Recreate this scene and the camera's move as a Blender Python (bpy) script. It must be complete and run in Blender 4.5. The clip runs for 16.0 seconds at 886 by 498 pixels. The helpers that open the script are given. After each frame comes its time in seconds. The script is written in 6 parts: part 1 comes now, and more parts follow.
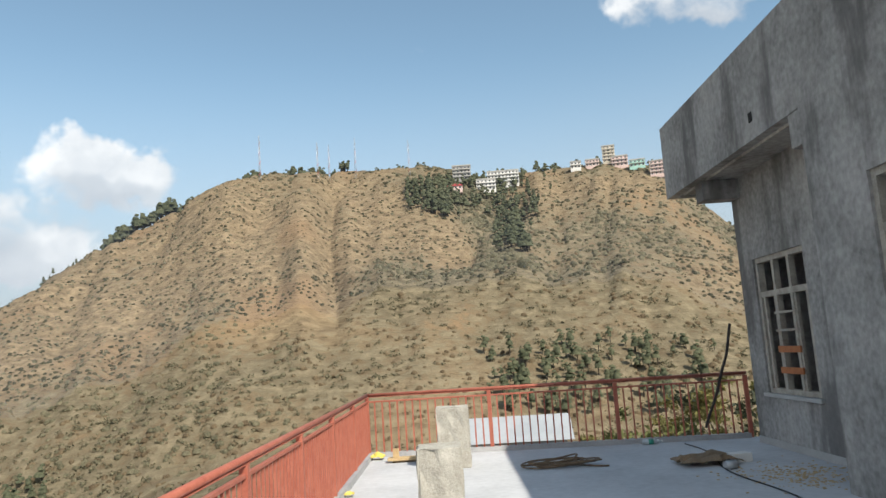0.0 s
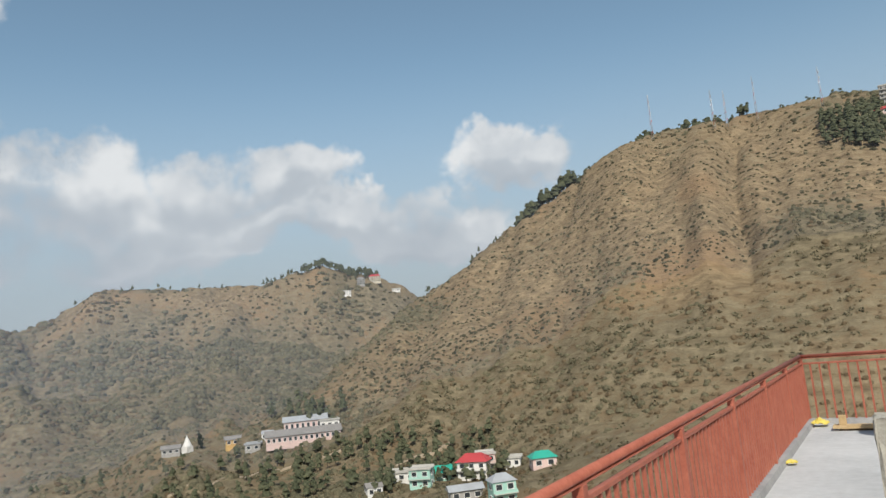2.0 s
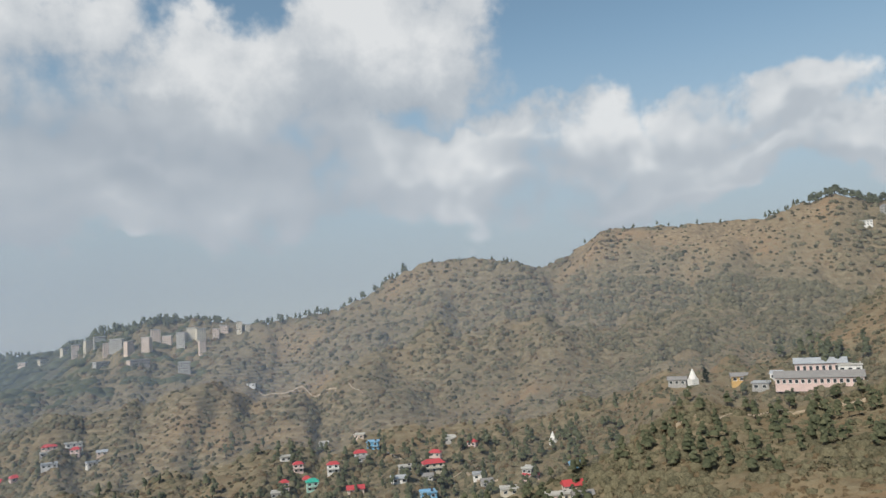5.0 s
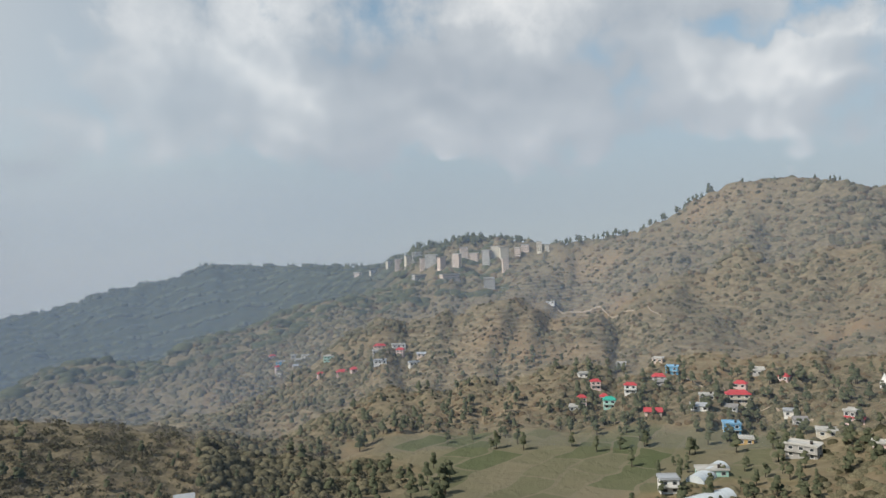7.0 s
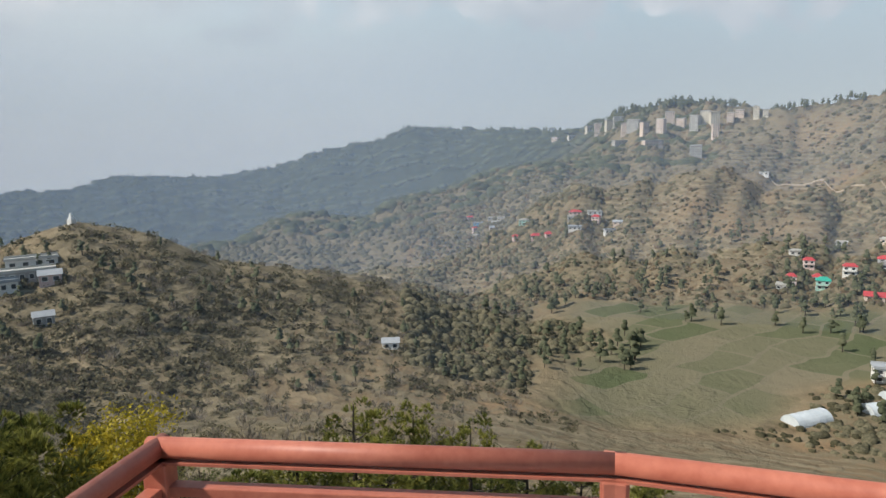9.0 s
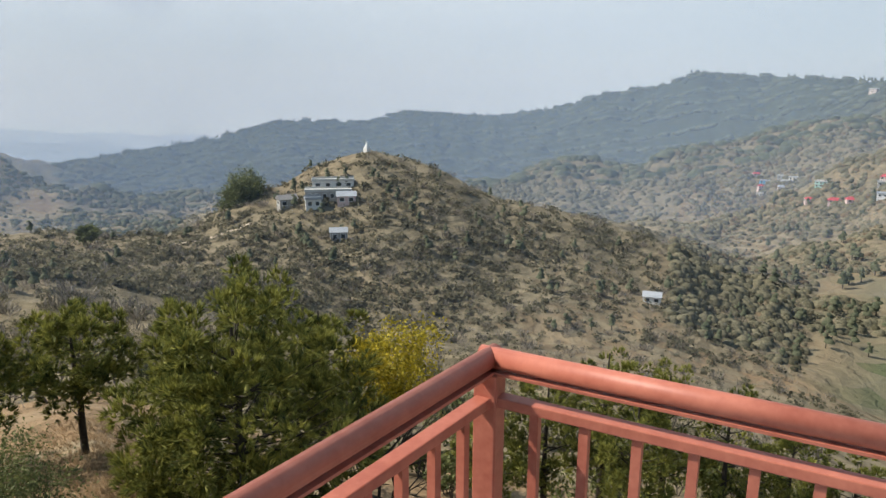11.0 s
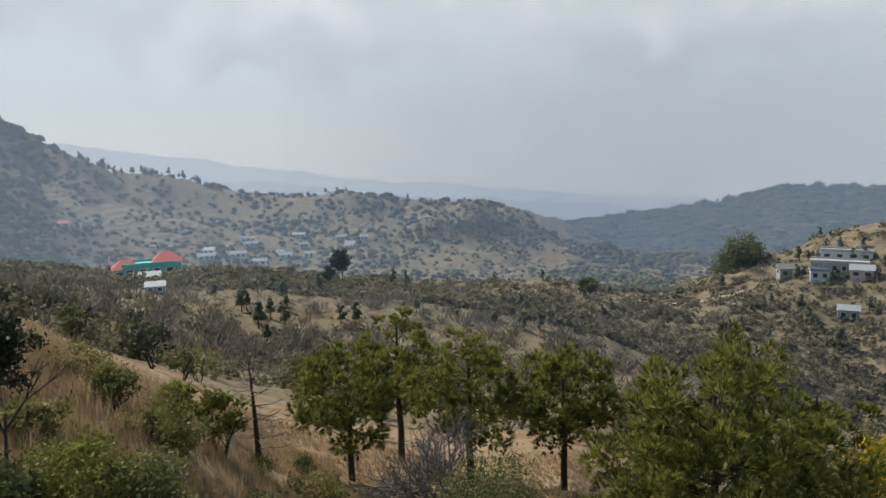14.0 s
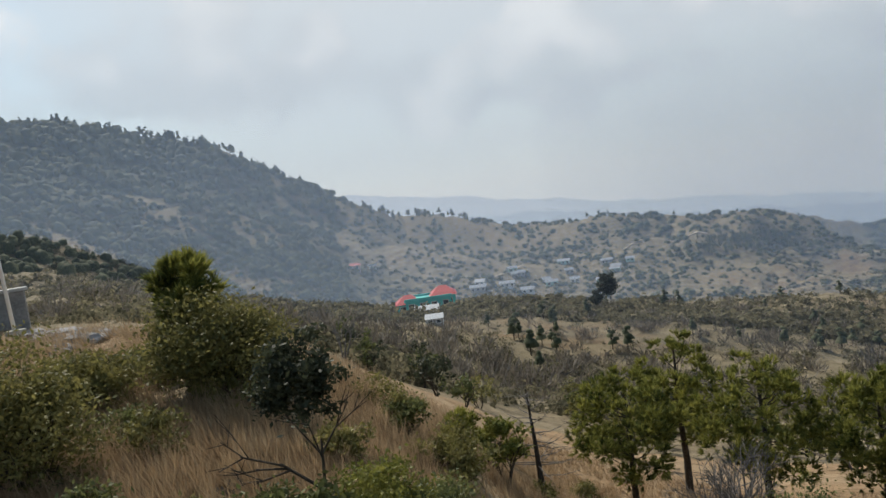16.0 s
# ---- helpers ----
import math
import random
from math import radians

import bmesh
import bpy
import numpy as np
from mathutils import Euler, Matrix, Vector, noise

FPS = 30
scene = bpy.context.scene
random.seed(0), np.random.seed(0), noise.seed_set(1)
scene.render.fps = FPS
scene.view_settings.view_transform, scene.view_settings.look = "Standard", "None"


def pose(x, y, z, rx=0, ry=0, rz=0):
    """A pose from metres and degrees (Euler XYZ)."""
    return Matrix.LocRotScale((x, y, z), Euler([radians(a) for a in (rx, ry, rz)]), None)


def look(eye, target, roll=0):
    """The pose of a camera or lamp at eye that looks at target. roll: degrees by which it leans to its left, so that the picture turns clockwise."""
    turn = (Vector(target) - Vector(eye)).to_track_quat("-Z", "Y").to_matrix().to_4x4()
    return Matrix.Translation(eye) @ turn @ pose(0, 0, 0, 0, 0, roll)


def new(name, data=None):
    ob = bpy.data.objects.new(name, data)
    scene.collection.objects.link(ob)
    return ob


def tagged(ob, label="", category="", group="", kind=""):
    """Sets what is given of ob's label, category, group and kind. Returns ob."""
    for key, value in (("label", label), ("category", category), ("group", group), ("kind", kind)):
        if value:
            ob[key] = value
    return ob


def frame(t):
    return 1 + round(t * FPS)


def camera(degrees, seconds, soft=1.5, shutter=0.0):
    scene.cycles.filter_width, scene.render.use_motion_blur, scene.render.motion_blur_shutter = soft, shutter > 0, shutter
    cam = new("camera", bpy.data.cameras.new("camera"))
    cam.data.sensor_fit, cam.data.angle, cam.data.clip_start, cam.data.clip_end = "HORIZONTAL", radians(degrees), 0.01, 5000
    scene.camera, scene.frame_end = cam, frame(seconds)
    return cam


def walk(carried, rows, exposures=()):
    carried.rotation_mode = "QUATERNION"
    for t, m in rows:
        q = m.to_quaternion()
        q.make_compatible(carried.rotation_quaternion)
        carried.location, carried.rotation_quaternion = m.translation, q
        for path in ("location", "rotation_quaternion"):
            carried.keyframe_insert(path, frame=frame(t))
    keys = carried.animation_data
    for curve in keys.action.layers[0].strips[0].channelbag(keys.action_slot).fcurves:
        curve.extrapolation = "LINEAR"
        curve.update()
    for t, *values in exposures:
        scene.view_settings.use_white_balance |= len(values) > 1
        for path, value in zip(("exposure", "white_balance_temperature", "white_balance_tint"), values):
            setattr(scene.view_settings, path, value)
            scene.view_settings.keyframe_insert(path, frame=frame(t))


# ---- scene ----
cam = camera(62.7, 16.0)
ROWS = [
    (0.0, 0.000, 0.000, 1.590, 98.13, 3.74, 0.53),
    (0.5, -0.013, -0.002, 1.598, 98.48, 4.30, 7.88),
    (1.0, -0.029, -0.017, 1.610, 98.57, 5.02, 16.85),
    (1.5, -0.045, -0.036, 1.617, 98.23, 5.34, 25.01),
    (2.0, -0.058, -0.049, 1.622, 97.71, 5.42, 32.04),
    (2.5, -0.067, -0.057, 1.631, 97.39, 5.20, 39.47),
    (3.0, -0.072, -0.066, 1.635, 96.55, 4.79, 45.72),
    (3.5, -0.072, -0.075, 1.640, 96.20, 4.56, 51.72),
    (4.0, -0.066, -0.085, 1.645, 96.08, 4.27, 58.12),
    (4.5, -0.053, -0.096, 1.652, 95.98, 3.83, 64.28),
    (5.0, -0.036, -0.108, 1.660, 95.74, 3.59, 69.94),
    (7.3, 0.106, -0.195, 1.719, 89.57, 1.35, 95.95),
    (7.5, 0.117, -0.208, 1.736, 88.76, 0.86, 97.76),
    (8.0, 0.128, -0.222, 1.744, 85.75, 0.48, 102.20),
    (8.2, 0.138, -0.237, 1.742, 84.42, 0.86, 103.30),
    (10.3, 0.182, -0.435, 1.708, 76.29, -0.57, 120.43),
    (10.5, 0.166, -0.477, 1.675, 76.23, -0.62, 123.02),
    (11.0, 0.146, -0.527, 1.649, 76.28, -0.32, 129.89),
    (11.5, 0.122, -0.579, 1.628, 76.48, -0.74, 136.03),
    (12.0, 0.094, -0.627, 1.607, 77.14, -1.13, 142.28),
    (12.5, 0.057, -0.682, 1.583, 78.46, -0.82, 149.24),
    (13.0, 0.012, -0.751, 1.555, 79.22, 0.13, 156.46),
    (13.5, -0.026, -0.831, 1.528, 80.59, 0.85, 162.06),
    (14.0, -0.043, -0.904, 1.511, 81.61, 1.59, 167.58),
    (14.5, -0.038, -0.956, 1.505, 82.00, 2.27, 172.11),
    (15.0, -0.023, -0.978, 1.508, 81.92, 3.59, 178.38),
    (15.5, -0.006, -0.971, 1.514, 83.20, 5.60, 183.64),
    (16.0, 0.007, -0.946, 1.521, 85.33, 8.09, 187.66),
]
walk(cam, [(t, pose(x, y, z, rx, ry, rz)) for t, x, y, z, rx, ry, rz in ROWS],
     exposures=((0.0, 0.25), (0.5, 0.25), (1.5, -0.08), (3.0, -0.24), (4.5, -0.24), (7.5, -0.16), (8.2, -0.12), (10.5, 0.34), (12.0, 0.36), (13.0, 0.22), (14.0, 0.03), (16.0, 0.0)))

# ---- daylight ----
SUN_AZ, SUN_EL = 215.0, 44.0        # degrees, turning left from +y
sun_dir = Vector((-math.sin(radians(SUN_AZ)) * math.cos(radians(SUN_EL)), math.cos(radians(SUN_AZ)) * math.cos(radians(SUN_EL)), math.sin(radians(SUN_EL))))
lamp = bpy.data.lights.new("sun", "SUN")
lamp.energy, lamp.angle, lamp.color = 4.9, radians(0.6), (1.0, 0.93, 0.82)
sun = new("sun", lamp)
sun.matrix_world = look(sun_dir * 100, (0, 0, 0))
scene.view_settings.exposure = 0.0


def node(nt, kind, ins=None, **props):
    """A node of a tree with its properties and inputs set; inputs are values or sockets."""
    n = nt.nodes.new(kind)
    if "operation" in props:
        n.operation = props["operation"]
    if "use_clamp" in props:
        n.use_clamp = props["use_clamp"]
    if "data_type" in props:
        n.data_type = props["data_type"]
    if "smooth" in props:
        n.interpolation_type = "SMOOTHSTEP"
    for k, v in (ins or {}).items():
        if isinstance(v, bpy.types.NodeSocket):
            nt.links.new(v, n.inputs[k])
        else:
            n.inputs[k].default_value = v
    return n


def maths(nt, op, a, b=0.0, clamp=False):
    return node(nt, "ShaderNodeMath", {0: a, 1: b}, operation=op, use_clamp=clamp).outputs[0]


def ramp(nt, fac, stops):
    n = node(nt, "ShaderNodeValToRGB", {0: fac})
    el = n.color_ramp.elements
    while len(el) < len(stops):
        el.new(0.5)
    for e, (p, c) in zip(el, stops):
        e.position, e.color = p, (*c, 1.0) if len(c) == 3 else c
    return n.outputs[0]


def mix(nt, fac, a, b):
    return node(nt, "ShaderNodeMix", {0: fac, 6: a, 7: b}, data_type="RGBA").outputs[2]


def az_dir(az, el):
    a, e = radians(az), radians(el)
    return (-math.sin(a) * math.cos(e), math.cos(a) * math.cos(e), math.sin(e))


# sky with drifting cumulus: azimuth, elevation, width and height of each bank in degrees
CLOUDS = [(49, 14.0, 6, 4), (43, 14.0, 6, 3.0), (26, 13.8, 7, 3.2), (34, 9.5, 11, 2.4), (72, 21, 13, 7), (84, 17, 14, 6), (60, 14.5, 8, 4),
          (97, 19, 12, 7), (112, 15, 10, 6), (124, 10, 8, 4), (100, 11, 22, 4.5), (78, 10.5, 22, 3.5), (56, 9, 16, 3), (-22, 24, 7, 3), (150, 8, 18, 4), (178, 9, 22, 5), (205, 12, 20, 6), (66, 11.5, 30, 3.6), (92, 14, 24, 5), (40, 10.5, 14, 2.6)]
world = bpy.data.worlds.new("sky")
scene.world = world
world.use_nodes = True
wt = world.node_tree
wt.nodes.clear()
sky = node(wt, "ShaderNodeTexSky")
sky.sky_type, sky.sun_disc, sky.sun_elevation, sky.sun_rotation = "NISHITA", False, radians(SUN_EL), radians(360 - SUN_AZ)
sky.altitude, sky.air_density, sky.dust_density = 1500, 1.0, 1.2
direction = node(wt, "ShaderNodeTexCoord").outputs["Generated"]
warp = node(wt, "ShaderNodeTexNoise", {"Vector": direction, "Scale": 5.0, "Detail": 5.0, "Roughness": 0.6}).outputs[1]
offset = node(wt, "ShaderNodeVectorMath", {0: node(wt, "ShaderNodeVectorMath", {0: warp, 1: (0.5, 0.5, 0.5)}, operation="SUBTRACT").outputs[0], "Scale": 0.22}, operation="SCALE").outputs[0]
wdir = node(wt, "ShaderNodeVectorMath", {0: direction, 1: offset}, operation="ADD").outputs[0]
noise_a = node(wt, "ShaderNodeTexNoise", {"Vector": direction, "Scale": 7.0, "Detail": 8.0, "Roughness": 0.55}).outputs[0]
noise_b = node(wt, "ShaderNodeTexNoise", {"Vector": direction, "Scale": 2.6, "Detail": 6.0, "Roughness": 0.6}).outputs[0]
up = node(wt, "ShaderNodeSeparateXYZ", {0: direction}).outputs[2]
bank = None
shade = None
for az, el, wd, ht in CLOUDS:
    mp = node(wt, "ShaderNodeMapping", {"Vector": wdir, "Location": (0, 0, 0), "Rotation": (0, 0, radians(-az))}).outputs[0]
    s = node(wt, "ShaderNodeSeparateXYZ", {0: mp})
    u = maths(wt, "DIVIDE", s.outputs[0], math.sin(radians(wd)))
    v = maths(wt, "DIVIDE", maths(wt, "SUBTRACT", s.outputs[2], math.sin(radians(el))), math.sin(radians(ht)))
    front = maths(wt, "GREATER_THAN", s.outputs[1], 0.0)
    d2 = maths(wt, "ADD", maths(wt, "MULTIPLY", u, u), maths(wt, "MULTIPLY", v, v))
    m = maths(wt, "MULTIPLY", maths(wt, "SUBTRACT", 1.25, d2, True), front)
    low = maths(wt, "MULTIPLY", m, maths(wt, "MULTIPLY", v, -0.55))
    bank = m if bank is None else maths(wt, "MAXIMUM", bank, m)
    shade = low if shade is None else maths(wt, "MAXIMUM", shade, low)
cover = maths(wt, "ADD", maths(wt, "MULTIPLY", bank, 0.62), maths(wt, "MULTIPLY", maths(wt, "SUBTRACT", noise_a, 0.5), 1.5))
cover = maths(wt, "ADD", cover, maths(wt, "MULTIPLY", maths(wt, "SUBTRACT", noise_b, 0.55), 0.8))
cmask = node(wt, "ShaderNodeMapRange", {0: cover, 1: 0.26, 2: 0.54}, smooth=True).outputs[0]
sky_gain = node(wt, "ShaderNodeVectorMath", {0: sky.outputs[0], "Scale": 0.185}, operation="SCALE").outputs[0]
sky_gain = node(wt, "ShaderNodeVectorMath", {0: sky_gain, 1: (0.98, 1.0, 0.83)}, operation="MULTIPLY").outputs[0]
# thin haze towards the horizon, brightest below the sun
glow = node(wt, "ShaderNodeVectorMath", {0: direction, 1: az_dir(168, 10)}, operation="DOT_PRODUCT").outputs[1]
haze_fac = node(wt, "ShaderNodeMapRange", {0: up, 1: 0.40, 2: 0.05, 3: 0.0, 4: 0.93}, smooth=True).outputs[0]
south = node(wt, "ShaderNodeMapRange", {0: glow, 1: 0.25, 2: 0.88}, smooth=True).outputs[0]
haze_col = mix(wt, south, (0.42, 0.47, 0.52, 1), (0.66, 0.695, 0.72, 1))
hz = maths(wt, "MAXIMUM", haze_fac, maths(wt, "MULTIPLY", south, 0.9))
base_sky = mix(wt, hz, sky_gain, haze_col)
lit = maths(wt, "SUBTRACT", maths(wt, "MULTIPLY", noise_a, 1.3), maths(wt, "MULTIPLY", shade, 1.0))
cloud_col = ramp(wt, lit, [(0.20, (0.44, 0.49, 0.55)), (0.52, (0.60, 0.64, 0.68)), (0.78, (0.92, 0.93, 0.93))])
cmask = maths(wt, "MULTIPLY", cmask, maths(wt, "SUBTRACT", 0.9, maths(wt, "MULTIPLY", south, 0.42)))
sky_col = mix(wt, cmask, base_sky, cloud_col)
bg = node(wt, "ShaderNodeBackground", {0: sky_col, 1: 1.0})
wout = node(wt, "ShaderNodeOutputWorld", {0: bg.outputs[0]})

# ---- materials ----
def material(name):
    m = bpy.data.materials.new(name)
    m.use_nodes = True
    nt = m.node_tree
    nt.nodes.clear()
    out = node(nt, "ShaderNodeOutputMaterial")
    return m, nt, out


def surface(nt, out, color, rough=0.8, metal=0.0, bump=None, strength=0.3, distance=0.02, spec=0.3):
    ins = {"Base Color": color, "Roughness": rough, "Metallic": metal, "Specular IOR Level": spec}
    if bump is not None:
        ins["Normal"] = node(nt, "ShaderNodeBump", {"Height": bump, "Strength": strength, "Distance": distance}).outputs[0]
    b = node(nt, "ShaderNodeBsdfPrincipled", ins)
    nt.links.new(b.outputs[0], out.inputs[0])
    return b


def position(nt):
    return node(nt, "ShaderNodeNewGeometry").outputs["Position"]


def noise_tex(nt, vec, scale, detail=4.0, rough=0.55):
    return node(nt, "ShaderNodeTexNoise", {"Vector": vec, "Scale": scale, "Detail": detail, "Roughness": rough}).outputs[0]


def mottled(name, dark, light, scale, rough=0.85, fine=None, bump=0.2, distance=0.01, metal=0.0, spec=0.3, vary=0.0):
    """A surface whose colour wanders between two tones at two scales."""
    m, nt, out = material(name)
    p = position(nt)
    a = noise_tex(nt, p, scale, 5.0, 0.6)
    b = noise_tex(nt, p, fine or scale * 9, 4.0, 0.6)
    f = maths(nt, "ADD", maths(nt, "MULTIPLY", a, 0.65), maths(nt, "MULTIPLY", b, 0.35))
    col = ramp(nt, f, [(0.32, dark), (0.68, light)])
    if vary:
        rnd = node(nt, "ShaderNodeObjectInfo").outputs["Random"]
        isl = node(nt, "ShaderNodeNewGeometry").outputs["Random Per Island"]
        k = maths(nt, "MULTIPLY", maths(nt, "SUBTRACT", maths(nt, "MULTIPLY", maths(nt, "ADD", rnd, isl), 0.5), 0.5), vary)
        col = node(nt, "ShaderNodeHueSaturation", {"Color": col, "Value": maths(nt, "ADD", 1.0, k), "Hue": maths(nt, "ADD", 0.5, maths(nt, "MULTIPLY", k, 0.05))}).outputs[0]
    surface(nt, out, col, rough, metal, b, bump, distance, spec)
    return m


def plaster_material():
    m, nt, out = material("stained_cement_plaster")
    p = position(nt)
    run = node(nt, "ShaderNodeMapping", {"Vector": p, "Scale": (1.3, 1.3, 0.3)}).outputs[0]
    a, b, c = noise_tex(nt, p, 0.8, 5.0, 0.6), noise_tex(nt, p, 13.0, 4.0, 0.6), noise_tex(nt, run, 1.1, 5.0, 0.6)
    col = ramp(nt, maths(nt, "ADD", maths(nt, "MULTIPLY", a, 0.6), maths(nt, "MULTIPLY", b, 0.4)), [(0.36, (0.19, 0.186, 0.176)), (0.62, (0.43, 0.42, 0.40))])
    col = mix(nt, node(nt, "ShaderNodeMapRange", {0: c, 1: 0.50, 2: 0.64, 3: 0.0, 4: 0.75}, smooth=True).outputs[0], col, (0.12, 0.115, 0.11, 1))
    surface(nt, out, col, 0.92, 0.0, b, 0.4, 0.01, 0.25)
    return m


M_PLASTER = plaster_material()
M_PLASTER_PALE = mottled("pale_plaster_band", (0.34, 0.335, 0.32), (0.46, 0.455, 0.44), 2.0, 0.9, 20, 0.2, 0.006)
M_CONCRETE = mottled("rough_concrete", (0.27, 0.255, 0.215), (0.52, 0.50, 0.44), 6.0, 0.95, 45, 0.8, 0.012)
M_SLAB = mottled("cement_floor", (0.40, 0.41, 0.42), (0.60, 0.61, 0.62), 0.7, 0.85, 10, 0.25, 0.004)
M_KERB = mottled("grey_kerb_cement", (0.26, 0.265, 0.27), (0.42, 0.42, 0.42), 2.0, 0.9, 25, 0.4, 0.006)
M_RED = mottled("red_oxide_primer", (0.32, 0.088, 0.056), (0.46, 0.158, 0.104), 5.0, 0.5, 40, 0.15, 0.001, 0.0, 0.4)
M_WINDOW_PAINT = mottled("weathered_cream_wood", (0.24, 0.215, 0.18), (0.50, 0.465, 0.40), 6.0, 0.8, 60, 0.3, 0.002)
# near-black that paints the shade of the rooms and the drain hole
M_SHADE = mottled("painted_shade", (0.012, 0.011, 0.010), (0.03, 0.028, 0.026), 2.0, 0.9)
M_WOOD = mottled("raw_brown_board", (0.30, 0.10, 0.04), (0.46, 0.19, 0.08), 6.0, 0.75, 60, 0.3, 0.002)
M_PLANK = mottled("pale_timber", (0.40, 0.28, 0.14), (0.62, 0.47, 0.27), 6.0, 0.8, 50, 0.3, 0.003)
M_CARD = mottled("brown_cardboard", (0.17, 0.12, 0.075), (0.30, 0.22, 0.14), 5.0, 0.9, 40, 0.3, 0.003)
M_CABLE = mottled("dark_cable", (0.02, 0.018, 0.016), (0.06, 0.05, 0.045), 20.0, 0.6)
M_ROPE = mottled("rusty_rebar_coil", (0.10, 0.068, 0.043), (0.23, 0.165, 0.105), 20.0, 0.8)
M_WHITE = mottled("white_paint", (0.62, 0.61, 0.58), (0.82, 0.81, 0.78), 0.4, 0.7, 4, 0.1, 0.01, vary=0.25)
M_STEEL = mottled("galvanised_steel", (0.40, 0.42, 0.44), (0.62, 0.64, 0.66), 1.0, 0.45, 10, 0.1, 0.002, 0.6)
M_YELLOW_BAG = mottled("yellow_plastic_scrap", (0.55, 0.42, 0.04), (0.75, 0.66, 0.20), 10.0, 0.5)
M_GREEN_PLASTIC = mottled("green_plastic", (0.03, 0.22, 0.16), (0.06, 0.34, 0.26), 8.0, 0.4)


def ground_material():
    m, nt, out = material("dry_hillside")
    p = position(nt)
    cov = node(nt, "ShaderNodeVertexColor")
    cov.layer_name = "cover"
    s = node(nt, "ShaderNodeSeparateColor", {0: cov.outputs[0]})
    n1 = noise_tex(nt, p, 0.02, 6.0, 0.62)
    n2 = noise_tex(nt, p, 0.16, 6.0, 0.65)
    n3 = noise_tex(nt, p, 1.6, 4.0, 0.6)
    z = node(nt, "ShaderNodeSeparateXYZ", {0: p}).outputs[2]
    grass = ramp(nt, n2, [(0.34, (0.12, 0.093, 0.060)), (0.5, (0.225, 0.174, 0.108)), (0.64, (0.355, 0.275, 0.170))])
    grass = mix(nt, maths(nt, "MULTIPLY", n1, 0.6), grass, (0.21, 0.15, 0.085, 1))
    # trodden terrace risers
    wave = maths(nt, "SINE", maths(nt, "ADD", maths(nt, "MULTIPLY", z, 1.7), maths(nt, "MULTIPLY", n1, 14.0)))
    step = node(nt, "ShaderNodeMapRange", {0: wave, 1: 0.55, 2: 0.95}, smooth=True).outputs[0]
    terraced = node(nt, "ShaderNodeMapRange", {0: noise_tex(nt, p, 0.007, 3.0), 1: 0.44, 2: 0.60}, smooth=True).outputs[0]
    open_side = node(nt, "ShaderNodeMapRange", {0: node(nt, "ShaderNodeSeparateXYZ", {0: p}).outputs[1], 1: 300.0, 2: 120.0, 3: 0.12, 4: 1.0}).outputs[0]
    terraced = maths(nt, "MULTIPLY", terraced, open_side)
    tread = node(nt, "ShaderNodeMapRange", {0: wave, 1: -0.55, 2: -0.95}, smooth=True).outputs[0]
    grass = mix(nt, maths(nt, "MULTIPLY", maths(nt, "MULTIPLY", step, terraced), 0.42), grass, (0.12, 0.085, 0.052, 1))
    grass = mix(nt, maths(nt, "MULTIPLY", maths(nt, "MULTIPLY", tread, terraced), 0.40), grass, (0.36, 0.29, 0.19, 1))
    soil = mix(nt, n2, (0.19, 0.125, 0.072, 1), (0.32, 0.225, 0.13, 1))
    col = mix(nt, s.outputs[1], grass, soil)
    shrub = ramp(nt, n2, [(0.34, (0.085, 0.077, 0.050)), (0.66, (0.205, 0.178, 0.118))])
    edge = maths(nt, "ADD", s.outputs[0], maths(nt, "MULTIPLY", maths(nt, "SUBTRACT", n2, 0.5), 1.6))
    edge = maths(nt, "ADD", edge, maths(nt, "MULTIPLY", maths(nt, "SUBTRACT", n3, 0.5), 0.5))
    cmask = node(nt, "ShaderNodeMapRange", {0: edge, 1: 0.38, 2: 0.62}, smooth=True).outputs[0]
    col = mix(nt, maths(nt, "MULTIPLY", cmask, 0.7), col, shrub)
    col = mix(nt, maths(nt, "MULTIPLY", maths(nt, "MULTIPLY", tread, terraced), 0.26), col, (0.33, 0.27, 0.18, 1))
    field = ramp(nt, n1, [(0.35, (0.085, 0.10, 0.045)), (0.5, (0.13, 0.125, 0.072)), (0.65, (0.175, 0.15, 0.098))])
    turned = node(nt, "ShaderNodeMapping", {"Vector": p, "Rotation": (0, 0, 0.5), "Scale": (1, 1, 0)}).outputs[0]
    wobble = node(nt, "ShaderNodeVectorMath", {0: turned, 1: node(nt, "ShaderNodeVectorMath", {0: node(nt, "ShaderNodeTexNoise", {"Vector": p, "Scale": 0.03}).outputs[1], "Scale": 22.0}, operation="SCALE").outputs[0]}, operation="ADD").outputs[0]
    plots = node(nt, "ShaderNodeTexBrick", {"Vector": wobble, "Color1": (0.19, 0.165, 0.11, 1), "Color2": (0.07, 0.095, 0.042, 1), "Mortar": (0.18, 0.16, 0.11, 1), "Scale": 0.017, "Mortar Size": 0.014, "Bias": -0.1})
    field = mix(nt, 0.75, field, plots.outputs[0])
    col = mix(nt, s.outputs[2], col, field)
    # pine wood tone; on the far ridges it doubles as cloud shadow
    col = mix(nt, cov.outputs[1], col, mix(nt, n2, (0.022, 0.030, 0.018, 1), (0.065, 0.075, 0.042, 1)))
    h = maths(nt, "ADD", maths(nt, "MULTIPLY", n2, 2.0), maths(nt, "ADD", maths(nt, "MULTIPLY", n3, 0.3), maths(nt, "MULTIPLY", step, -0.35)))
    surface(nt, out, col, 0.95, 0.0, h, 0.8, 1.0, 0.1)
    return m


M_GROUND = ground_material()


